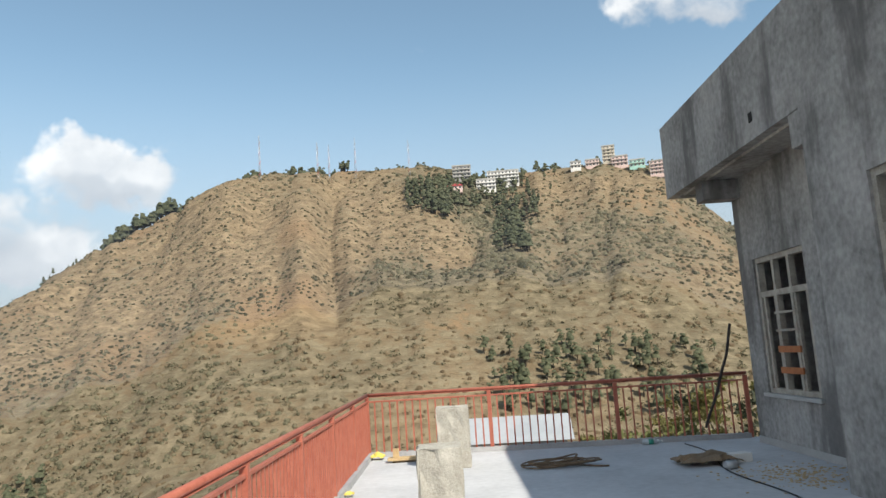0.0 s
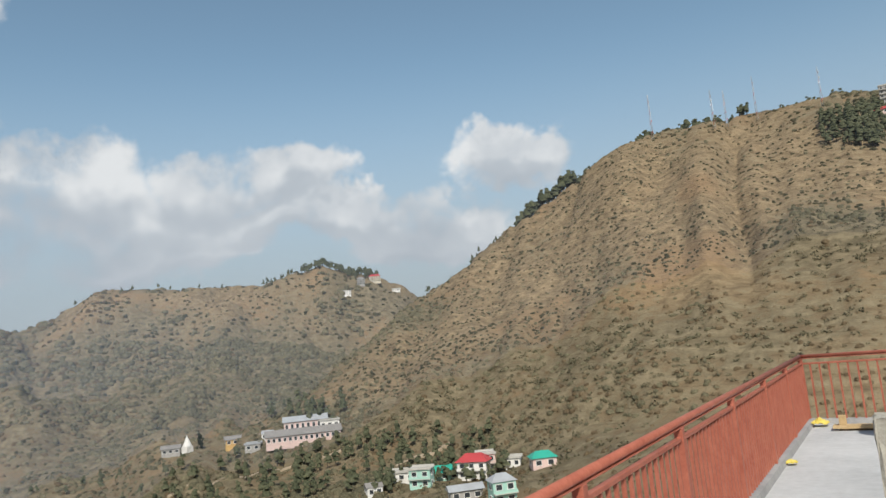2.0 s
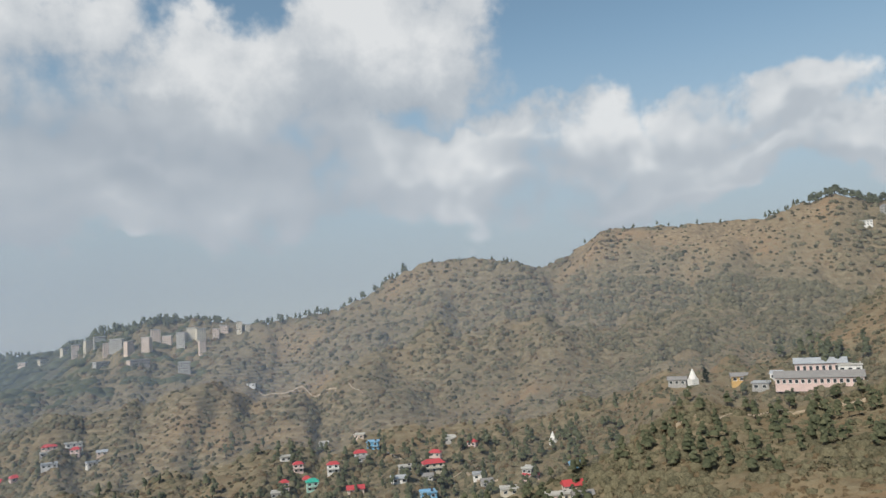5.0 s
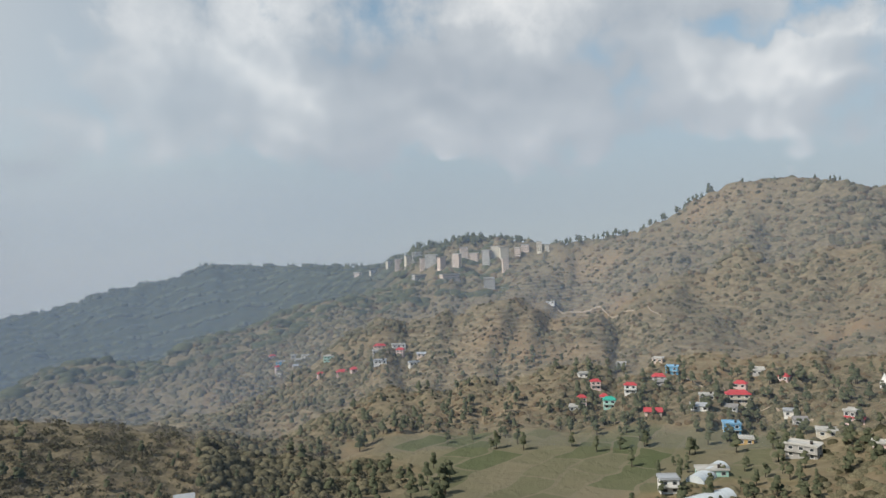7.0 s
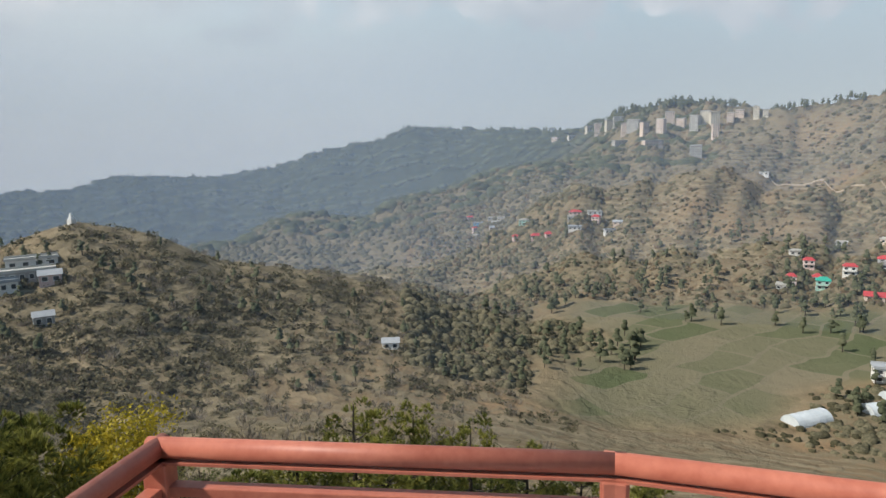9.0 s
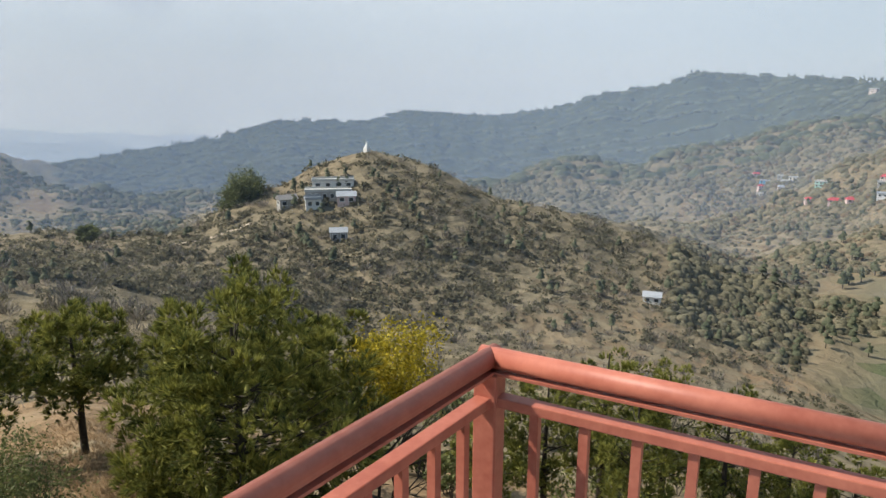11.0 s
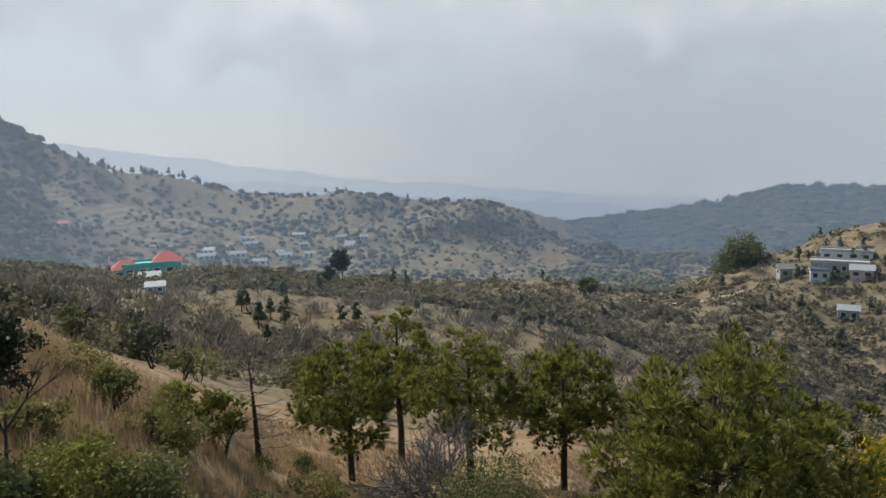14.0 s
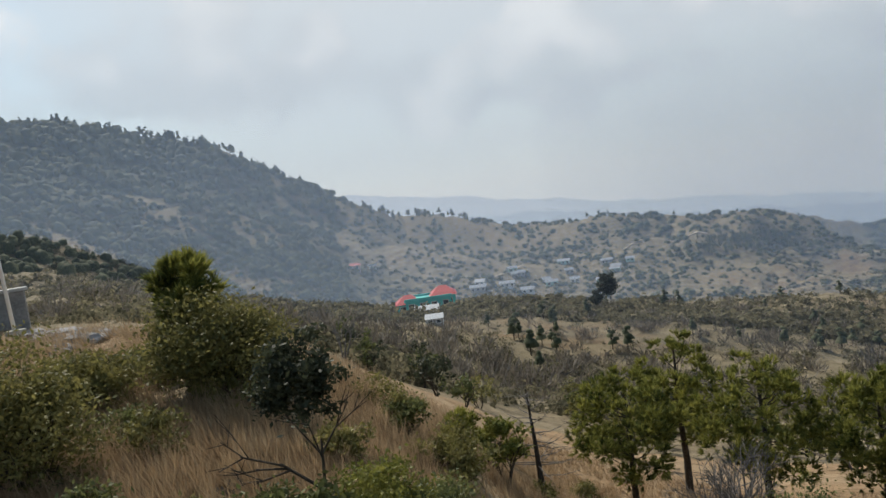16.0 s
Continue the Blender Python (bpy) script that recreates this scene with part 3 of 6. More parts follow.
build_railing("railing", SW, Vector((3.7, -1.05)), 3, "red oxide painted steel railing facing the pines", 0.118, first=False)


def opening_wall(name, x0, x1, y0, y1, z0, z1, hole, mat, label):
    """A wall slab along y with one opening hole = (ya, yb, za, zb) through it."""
    ya, yb, za, zb = hole
    bm = bmesh.new()
    box(bm, x0, x1, y0, ya, z0, z1)
    box(bm, x0, x1, yb, y1, z0, z1)
    box(bm, x0, x1, ya, yb, z0, za)
    box(bm, x0, x1, ya, yb, zb, z1)
    return tagged(part(name, bm, mat), label, "wall", kind="structure")


Z_SOF, Z_TOP = 3.87, 5.05
W1 = (8.98, 10.47, 0.74, 2.63)
W2 = (4.75, 6.25, 0.85, 2.93)
opening_wall("wall_west_recess", XW, XW + 0.23, Y_FRONT - 0.3, Y_REC, 0.0, Z_SOF, W1, M_PLASTER, "grey cement plastered wall with a timber window")
opening_wall("wall_west_front", XF, XF + 0.23, Y_S, Y_FRONT, 0.0, Z_TOP, W2, M_PLASTER, "unpainted grey cement wall with water stains")
tagged(part("wall_front_return", boxed(XF + 0.233, XW + 0.5, Y_FRONT - 0.23, Y_FRONT - 0.003, 0.0, Z_SOF - 0.01), M_PLASTER), "grey cement plastered return wall", "wall", kind="structure")
tagged(part("wall_north", boxed(XW + 0.233, XW + 4.5, Y_REC - 0.23, Y_REC - 0.003, 0.0, Z_SOF - 0.01), M_PLASTER), "grey cement plastered north wall", "wall", kind="structure")
tagged(part("wall_east", boxed(XW + 4.5, XW + 4.73, Y_S, Y_REC, 0.0, Z_SOF - 0.01), M_PLASTER), "grey cement plastered far wall", "wall", kind="structure")
tagged(part("wall_south", boxed(XF + 0.24, XW + 4.49, Y_S, Y_S + 0.23, 0.0, Z_SOF - 0.01), M_PLASTER), "grey cement plastered end wall", "wall", kind="structure")
tagged(part("wall_parapet_fascia", boxed(XF, XF + 0.14, Y_FRONT + 0.003, 11.82, Z_SOF - 0.02, Z_TOP), M_PLASTER), "deep grey cement roof fascia with dark stains", "wall", kind="structure")
tagged(part("wall_parapet_north", boxed(XF + 0.143, XW + 4.7, 11.68, 11.82, Z_SOF - 0.02, Z_TOP), M_PLASTER), "deep grey cement roof fascia", "wall", kind="structure")
tagged(part("ceiling", boxed(XF + 0.233, XW + 4.7, Y_S, 11.67, Z_SOF, Z_SOF + 0.15), M_PLASTER), "grey cement roof slab and soffit", "ceiling", kind="structure")
tagged(part("trim_beam", boxed(XF + 0.15, XW - 0.003, Y_REC - 0.35, Y_REC - 0.05, Z_SOF - 0.30, Z_SOF - 0.004, bevel=0.01), M_PLASTER), "cantilever cement beam under the roof slab", "beam", kind="structure")
# the rooms' dimness is painted into this floor
tagged(part("floor_inside", boxed(XW + 0.24, XW + 4.5, Y_S + 0.24, Y_REC - 0.24, 0.004, 0.03), M_SHADE), "unfinished floor inside the rooms, dimness put into its colour", "floor", kind="structure")


# corbel at the head of the front wall
tagged(part("trim_corbel", boxed(XF + 0.004, XF + 0.22, Y_FRONT + 0.003, Y_FRONT + 0.24, Z_SOF - 0.40, Z_SOF - 0.024, bevel=0.012), M_PLASTER), "cement corbel under the roof fascia", "corbel", kind="structure")
# fascia drain hole: a raised block with the hole's shade as its colour
tagged(part("drain_hole", boxed(XF - 0.006, XF + 0.02, 8.33, 8.43, 4.06, 4.18, bevel=0.004), M_SHADE), "near-black block painted as the shade of a drain hole in the cement fascia", "drain", kind="structure")


def build_window(n, x, hole, braces):
    ya, yb, za, zb = hole
    root = tagged(new(f"window_{n}"), "weathered cream timber window, unglazed, with boards nailed across", "window", kind="structure")
    t = 0.07
    for y0, y1, z0, z1 in ((ya, ya + t, za, zb), (yb - t, yb, za, zb), (ya + t, yb - t, za, za + t), (ya + t, yb - t, zb - t, zb)):
        part("window_frame", boxed(x + 0.03, x + 0.13, y0, y1, z0, z1, bevel=0.004), M_WINDOW_PAINT, root)
    tz = zb - 0.52
    part("transom", boxed(x + 0.035, x + 0.125, ya + t, yb - t, tz - 0.04, tz + 0.04, bevel=0.004), M_WINDOW_PAINT, root)
    w = (yb - ya - 2 * t)
    for k in (0.33, 0.67):
        y = ya + t + w * k
        part("mullion", boxed(x + 0.037, x + 0.12, y - 0.035, y + 0.035, za + t, zb - t, bevel=0.004), M_WINDOW_PAINT, root)
    for k0, k1 in ((0.0, 0.33), (0.67, 1.0)):
        s0, s1 = ya + t + w * k0, ya + t + w * k1
        sash = part("sash", boxed(x + 0.05, x + 0.09, s0 + 0.035, s0 + 0.085, za + t, tz - 0.04), M_WINDOW_PAINT, root)
        part("sash", boxed(x + 0.05, x + 0.09, s1 - 0.085, s1 - 0.035, za + t, tz - 0.04), M_WINDOW_PAINT, root)
    for i, (zz, hh, mat) in enumerate(braces):
        part("brace", boxed(x + 0.005, x + 0.03, ya + w * 0.30, ya + w * 0.76, zz, zz + hh, bevel=0.003), mat, root, "plain brown board" if mat is M_WOOD else "")
    part("window_sill", boxed(x - 0.05, x + 0.03, ya - 0.06, yb + 0.06, za - 0.05, za, bevel=0.006), M_PLASTER_PALE, root)


build_window(1, XW, W1, ((1.02, 0.085, M_WOOD), (1.30, 0.085, M_WOOD), (1.58, 0.03, M_WINDOW_PAINT), (1.82, 0.03, M_WINDOW_PAINT)))
build_window(2, XF, W2, ((1.3, 0.085, M_WOOD), (1.8, 0.03, M_WINDOW_PAINT)))
tagged(part("baseboard", boxed(XW - 0.016, XW - 0.002, Y_FRONT + 0.01, Y_REC, 0.004, 0.10), M_PLASTER_PALE), "rough cement skirting", "skirting", kind="structure")


def build_stub(x0, x1, y0, y1, h, seed):
    rnd = random.Random(seed)
    bm = boxed(x0, x1, y0, y1, 0, h, bevel=0.012)
    bmesh.ops.subdivide_edges(bm, edges=[e for e in bm.edges if e.calc_length() > 0.1], cuts=5, use_grid_fill=True)
    for v in bm.verts:
        k = 0.012 if v.co.z > 0.02 else 0.0
        v.co += Vector((rnd.uniform(-k, k), rnd.uniform(-k, k), rnd.uniform(-k, k) * 0.6))
    ob = part("concrete_column_stub", bm, M_CONCRETE)
    return tagged(ob, "rough cast concrete column stub on the terrace floor", "column", "column stubs")


build_stub(-0.33, 0.04, 6.15, 6.50, 0.82, 1)
build_stub(-0.25, 0.20, 10.35, 10.75, 0.83, 2)


# ---- plants ----
def leaf_material(name, dark, light, through_light=0.35, gloss=0.25):
    m, nt, out = material(name)
    isl = node(nt, "ShaderNodeNewGeometry").outputs["Random Per Island"]
    n = node(nt, "ShaderNodeMapRange", {0: noise_tex(nt, position(nt), 1.5, 3.0), 1: 0.3, 2: 0.7}).outputs[0]
    f = maths(nt, "ADD", maths(nt, "MULTIPLY", isl, 0.4), maths(nt, "MULTIPLY", n, 0.6))
    col = ramp(nt, f, [(0.15, dark), (0.85, light)])
    a = node(nt, "ShaderNodeBsdfPrincipled", {"Base Color": col, "Roughness": 0.65, "Specular IOR Level": gloss})
    b = node(nt, "ShaderNodeBsdfTranslucent", {"Color": col})
    s = node(nt, "ShaderNodeMixShader", {0: through_light, 1: a.outputs[0], 2: b.outputs[0]})
    nt.links.new(s.outputs[0], out.inputs[0])
    return m


M_NEEDLE = leaf_material("pine_needles", (0.042, 0.064, 0.017), (0.36, 0.345, 0.078), through_light=0.36)
M_YELLOW = leaf_material("yellow_green_leaves", (0.16, 0.14, 0.015), (0.52, 0.41, 0.035))
M_LEAF = leaf_material("dull_green_leaves", (0.055, 0.07, 0.025), (0.19, 0.20, 0.07))
M_LEAF_DARK = leaf_material("dark_glossy_leaves", (0.018, 0.025, 0.014), (0.075, 0.085, 0.05))
M_LEAF_OLIVE = leaf_material("olive_scrub_leaves", (0.085, 0.085, 0.03), (0.27, 0.24, 0.08))
M_LEAF_FRESH = leaf_material("fresh_green_leaves", (0.085, 0.10, 0.02), (0.27, 0.26, 0.06))
M_GRASS = leaf_material("dry_straw_grass", (0.20, 0.135, 0.078), (0.54, 0.405, 0.25), through_light=0.3)
M_BARK = mottled("dark_bark", (0.025, 0.02, 0.016), (0.085, 0.07, 0.055), 8.0, 0.95, 40, 0.6, 0.02)
M_TWIG = mottled("grey_bare_twigs", (0.10, 0.09, 0.08), (0.24, 0.22, 0.20), 6.0, 0.95, 30, 0.3, 0.01)
M_SCRUB = leaf_material("hillside_scrub", (0.098, 0.094, 0.062), (0.25, 0.225, 0.145), gloss=0.02)
M_SCRUB_DRY = leaf_material("dry_brown_scrub", (0.11, 0.082, 0.052), (0.24, 0.185, 0.115), gloss=0.02)
M_SCRUB_DARK = leaf_material("dark_bush_leaves", (0.045, 0.046, 0.028), (0.135, 0.122, 0.075), gloss=0.02)
M_SCRUB_GREY = leaf_material("leafless_twigs", (0.115, 0.10, 0.082), (0.27, 0.235, 0.19), through_light=0.2)
M_SCRUB_NEAR = leaf_material("ridge_scrub", (0.076, 0.074, 0.046), (0.225, 0.20, 0.13), through_light=0.5, gloss=0.03)
M_FOREST = leaf_material("far_pine_wood", (0.064, 0.078, 0.050), (0.165, 0.172, 0.105), gloss=0.02)
RNG = np.random.default_rng(7)


def unit(n):
    v = RNG.normal(size=(n, 3))
    return v / np.linalg.norm(v, axis=1)[:, None]


def spikes(points, dirs, count, length, width, spread=0.8):
    """Needle tufts: thin triangles that fan out from each point about its direction."""
    n = len(points)
    p = np.repeat(points, count, 0)
    d = np.repeat(dirs, count, 0) + unit(n * count) * spread
    d /= np.linalg.norm(d, axis=1)[:, None]
    ln = length * RNG.uniform(0.6, 1.15, (n * count, 1))
    side = np.cross(d, unit(n * count))
    side /= np.linalg.norm(side, axis=1)[:, None] + 1e-9
    v = np.stack([p - side * width, p + side * width, p + d * ln], 1).reshape(-1, 3)
    f = np.arange(len(v)).reshape(-1, 3)
    return v, f


def leaves(points, size):
    """Small folded leaves, four-cornered, turned every way."""
    n = len(points)
    a, b = unit(n), unit(n)
    b = np.cross(a, b)
    b /= np.linalg.norm(b, axis=1)[:, None] + 1e-9
    s = size * RNG.uniform(0.6, 1.3, (n, 1))
    v = np.stack([points - a * s, points + b * s * 0.45, points + a * s, points - b * s * 0.45], 1).reshape(-1, 3)
    return v, np.arange(len(v)).reshape(-1, 4)


def add_mesh(name, v, f, mat, parent, label=""):
    ob = new(name, mesh_from(name, v, f, mat))
    ob.parent = parent
    if label:
        tagged(ob, label)
    return ob


def limb(bm, pts, r0, r1, sides=6):
    n = len(pts) - 1
    for i in range(n):
        tube(bm, pts[i], pts[i + 1], r0 + (r1 - r0) * i / n, r0 + (r1 - r0) * (i + 1) / n, sides, caps=False)


def pine(base, height, radius, bare=0.35, tufts=700, needle=0.34, lean=(0, 0), label="chir pine with a rounded crown of long needle tufts", limbs=26, seed=1):
    rnd = random.Random(seed)
    root = tagged(new("pine_tree"), label, "tree", "pines below the terrace")
    root.location = base
    top = Vector((lean[0], lean[1], height))
    bm = bmesh.new()
    stem = [top * k + Vector((rnd.uniform(-.05, .05), rnd.uniform(-.05, .05), 0)) * (k > 0) for k in (0, .2, .4, .6, .8, .97)]
    stem[0].z = -0.5
    limb(bm, stem, 0.022 * height + 0.03, 0.03, 9)
    part("trunk", bm, M_BARK, root)
    pts, dirs = [], []
    mid, half = height * (1 + bare) / 2, height * (1 - bare) / 2
    lobes = [Vector((rnd.gauss(0, 1), rnd.gauss(0, 1), rnd.gauss(0.2, 0.7))).normalized() for _ in range(6)]
    hubs = limbs * 4
    m = max(3, int(tufts * 2.7 / hubs))
    spot = 0.075 * radius + 0.14
    for i in range(hubs):
        q = Vector((rnd.gauss(0, 1), rnd.gauss(0, 1), rnd.gauss(0, 1))).normalized()
        gain = (0.92 + 0.24 * max(q.dot(e) for e in lobes) ** 3) * (0.15 + 0.85 * rnd.random()) ** 0.45
        taper = 1.0 - 0.22 * max(0.0, q.z) - 0.12 * max(0.0, -q.z)
        hub = Vector((q.x * radius * taper * gain, q.y * radius * taper * gain, mid + q.z * half * gain)) + Vector((lean[0], lean[1], 0)) * 0.8
        if i % 4 == 0:
            o = top * max(0.25, (hub.z - 0.35 * radius * gain) / height)
            bm = bmesh.new()
            limb(bm, [o, o.lerp(hub, 0.5) + Vector((0, 0, -0.05 * radius)), hub], 0.0035 * height + 0.010, 0.008, 5)
            part("bough", bm, M_BARK, root)
        for _ in range(m):
            e = (Vector((rnd.gauss(0, 1), rnd.gauss(0, 1), rnd.gauss(0.35, 0.9))).normalized() + q * 0.35).normalized()
            pts.append(hub + e * spot * rnd.uniform(0.35, 1.0))
            dirs.append((e * 0.8 + Vector((0, 0, 0.4))).normalized())
    v, f = spikes(np.array(pts), np.array(dirs), 13, needle * 0.85, 0.025, 0.5)
    add_mesh("crown", v, f, M_NEEDLE, root, "yellow-green sunlit needle tufts")
    return root


def branch_tree(bm, o, d, length, r, depth, rnd, tips):
    end = o + d * length
    tube(bm, o, end, r, r * 0.66, 6 if r > 0.03 else 4, caps=False)
    if depth == 0:
        tips.append((end, d))
        return
    for _ in range(rnd.choice((2, 3, 3))):
        n = (d + Vector((rnd.gauss(0, .55), rnd.gauss(0, .55), rnd.gauss(0.12, .4)))).normalized()
        branch_tree(bm, o.lerp(end, rnd.uniform(0.65, 1.0)), n, length * rnd.uniform(0.6, 0.85), r * 0.62, depth - 1, rnd, tips)


def bare_tree(base, height, stems, depth, label, seed, lean=(0, 0)):
    rnd = random.Random(seed)
    root = tagged(new("bare_tree"), label, "tree", "leafless trees below the terrace")
    root.location = base
    bm, tips = bmesh.new(), []
    for _ in range(stems):
        d = Vector((rnd.gauss(lean[0], .3 if stems > 1 else .04), rnd.gauss(lean[1], .3 if stems > 1 else .04), 1)).normalized()
        branch_tree(bm, Vector((0, 0, -0.3)), d, height * 0.33, height * 0.018, depth, rnd, tips)
    part("bough", bm, M_TWIG, root)
    v, f = spikes(np.array([t[0] for t in tips]), np.array([t[1] for t in tips]), 4, height * 0.09, 0.009, 0.6)
    tagged(add_mesh("twig_spray", v, f, M_TWIG, root), kind="stuff")
    return root


def dead_pine(base, height, label, seed):
    rnd = random.Random(seed)
    root = tagged(new("bare_tree"), label, "tree", "leafless trees below the terrace")
    root.location = base
    bm = bmesh.new()
    limb(bm, [Vector((0, 0, -.3)), Vector((.05, 0, height * .5)), Vector((0.12, 0, height))], 0.11, 0.015, 7)
    part("trunk", bm, M_BARK, root)
    bm = bmesh.new()
    for i in range(34):
        z = height * rnd.uniform(0.2, 0.97)
        a = rnd.uniform(0, 6.28)
        ln = (height - z) * 0.38 + 0.35
        d = Vector((math.cos(a), math.sin(a), rnd.uniform(-.15, .35))).normalized()
        o = Vector((0.06, 0, z))
        limb(bm, [o, o + d * ln * .6, o + d * ln + Vector((0, 0, .12))], 0.02, 0.005, 4)
        for _ in range(4):
            q = o + d * ln * rnd.uniform(.3, 1)
            tube(bm, q, q + (d + Vector((rnd.gauss(0, .6), rnd.gauss(0, .6), rnd.gauss(.1, .5)))) * .28, 0.006, 0.003, 3, caps=False)
    part("bough", bm, M_TWIG, root)
    return root


def leafy(base, height, radius, count, mat, size, label, seed, name="shrub", stems=3, depth=3, bottom=0.1, category="shrub", bare_top=False):
    """A shrub or broad-leaved tree: forked stems, with leaves in clumps about the twig ends."""
    rnd = random.Random(seed)
    root = tagged(new(name), label, category)
    root.location = base
    bm, tips = bmesh.new(), []
    for _ in range(stems):
        d = Vector((rnd.gauss(0, .28), rnd.gauss(0, .28), 1)).normalized()
        branch_tree(bm, Vector((0, 0, -0.25)), d, height * 0.32, 0.012 * height + 0.012, depth, rnd, tips)
    part("stem", bm, M_BARK if not bare_top else M_TWIG, root)
    n_cl = max(14, count // 70)
    u, lobes = unit(n_cl), unit(7)
    gain = 0.72 + 0.5 * np.clip((u @ lobes.T).max(1), 0, 1)[:, None] ** 6
    c = u * gain * np.array([radius, radius, height * (1 - bottom) / 2]) * RNG.uniform(0.45, 1.0, (n_cl, 1)) + np.array([0, 0, height * (bottom + (1 - bottom) / 2)])
    c[:, 2] = np.maximum(c[:, 2], height * bottom)
    pts = np.repeat(c, count // n_cl, 0)
    pts = pts + RNG.normal(size=pts.shape) * np.array([1, 1, 0.8]) * radius * 0.14
    v, f = leaves(pts, size)
    add_mesh("foliage", v, f, mat, root)
    return root


def lump(seed, rough=0.28):
    bm = bmesh.new()
    bmesh.ops.create_icosphere(bm, subdivisions=2, radius=1.0)
    rnd = np.random.default_rng(seed)
    v = np.array([x.co for x in bm.verts])
    f = np.array([[x.index for x in fc.verts] for fc in bm.faces])
    bm.free()
    v = v * rnd.uniform(1 - rough, 1 + rough, (len(v), 1))
    v[:, 2] = v[:, 2] * 0.8 + 0.55
    return v, f


def dome(seed):
    """A low rounded bush: a crown of facets over an uneven skirt."""
    rnd = np.random.default_rng(seed)
    v = [(0, 0, rnd.uniform(0.75, 1.05))]
    for z, q, turn in ((0.62, 0.72, 0.0), (-0.12, 0.95, 0.52)):
        for k in range(6):
            a = turn + k * math.pi / 3 + rnd.uniform(-0.3, 0.3)
            w = q * rnd.uniform(0.68, 1.22)
            v.append((w * math.cos(a), w * math.sin(a), z * rnd.uniform(0.7, 1.3)))
    f = []
    for k in range(6):
        m = (k + 1) % 6
        f += [[0, 1 + k, 1 + m], [1 + k, 7 + k, 1 + m], [1 + m, 7 + k, 7 + m]]
    return np.array(v), np.array(f)


def fuzzy(seed, n=17, w0=0.14, w1=0.32):
    """A soft bush of many small leaf sprays that face outwards."""
    rnd = np.random.default_rng(seed + 50)
    d = rnd.normal(size=(n, 3))
    d[:, 2] = np.abs(d[:, 2]) + 0.05
    d /= np.linalg.norm(d, axis=1)[:, None]
    c = d * rnd.uniform(0.35, 1.05, (n, 1)) * np.array([1, 1, 0.95])
    o = d + rnd.normal(size=(n, 3)) * 0.45
    a = np.cross(o, rnd.normal(size=(n, 3)))
    a /= np.linalg.norm(a, axis=1)[:, None]
    b = np.cross(a, o)
    b /= np.linalg.norm(b, axis=1)[:, None]
    w = rnd.uniform(w0, w1, (n, 4, 1))
    v = np.stack([c - a * w[:, 0], c + b * w[:, 1], c + a * w[:, 2], c - b * w[:, 3]], 1).reshape(-1, 3)
    return v, np.arange(len(v)).reshape(-1, 4)


def twiggy(seed, n=30):
    """A leafless bush: thin twigs fanning up from the root."""
    rnd = np.random.default_rng(seed + 90)
    d = rnd.normal(size=(n, 3)) * np.array([0.55, 0.55, 0.25]) + np.array([0, 0, 0.9])
    d /= np.linalg.norm(d, axis=1)[:, None]
    o = rnd.normal(size=(n, 3)) * np.array([0.35, 0.35, 0.0])
    side = np.cross(d, rnd.normal(size=(n, 3)))
    side *= 0.055 / (np.linalg.norm(side, axis=1)[:, None] + 1e-9)
    tip = o + d * rnd.uniform(0.8, 1.5, (n, 1))
    v = np.stack([o - side * 0.4, tip + side, tip - side], 1).reshape(-1, 3)
    return v, np.arange(len(v)).reshape(-1, 3)


STONES = [lump(s) for s in range(8)]
DOMES = [dome(s) for s in range(24)]
FUZZ = [fuzzy(s) for s in range(12)]
FINE = [fuzzy(s, 64, 0.06, 0.15) for s in range(10)]
TWIGS = [twiggy(s) for s in range(12)]


def scatter_lumps(name, spots, mat, label, category, flat, kinds):
    """One mesh of many ragged clumps; spots are rows of x, y, z, radius, height factor."""
    vs, fs, off = [], [], 0
    for k, (x, y, z, r, h) in enumerate(spots):
        v, f = kinds[k % len(kinds)]
        a = RNG.uniform(0, 6.28)
        c, s = math.cos(a), math.sin(a)
        q = np.stack([v[:, 0] * c - v[:, 1] * s, v[:, 0] * s + v[:, 1] * c, v[:, 2] * h * flat], 1) * r + (x, y, z)
        vs.append(q)
        fs.append(f + off)
        off += len(v)
    ob = new(name, mesh_from(name, np.concatenate(vs), np.concatenate(fs), mat, kinds is DOMES))
    return tagged(ob, label, category, kind="stuff")


def at(az, r):
    x, y = -r * math.sin(radians(az)), r * math.cos(radians(az))
    return x, y, height(x, y)


def hillside_spots(count, az0, az1, r0, r1, size, need, seed):
    """Clump places over facing slopes where the scrub map is dense enough."""
    rnd = np.random.default_rng(seed)
    spots = []
    runmax = np.maximum.accumulate(GEL, axis=1)
    seen = GEL >= runmax - 0.15
    for _ in range(count * 6):
        if len(spots) >= count:
            break
        az = rnd.uniform(az0, az1)
        i = int((az + 45) / 0.2)
        js = np.where(seen[i] & (R_ALL > r0) & (R_ALL < r1))[0]
        if len(js) < 2:
            continue
        w = np.maximum(np.diff(GEL[i], prepend=GEL[i, 0])[js], 0.0) + 0.01
        j = rnd.choice(js, p=w / w.sum())
        d = SHRUB[i, j]
        if FIELD[i, j] > 0.2 or rnd.random() > need(d):
            continue
        x, y, z = at(az, R_ALL[j] * rnd.uniform(0.985, 1.015))
        s = rnd.uniform(*size) * (0.6 + 0.8 * d) * min(2.3, max(1.0, R_ALL[j] / 480))
        spots.append((x, y, z - 0.15 * s, s, rnd.uniform(0.75, 1.15)))
    return spots


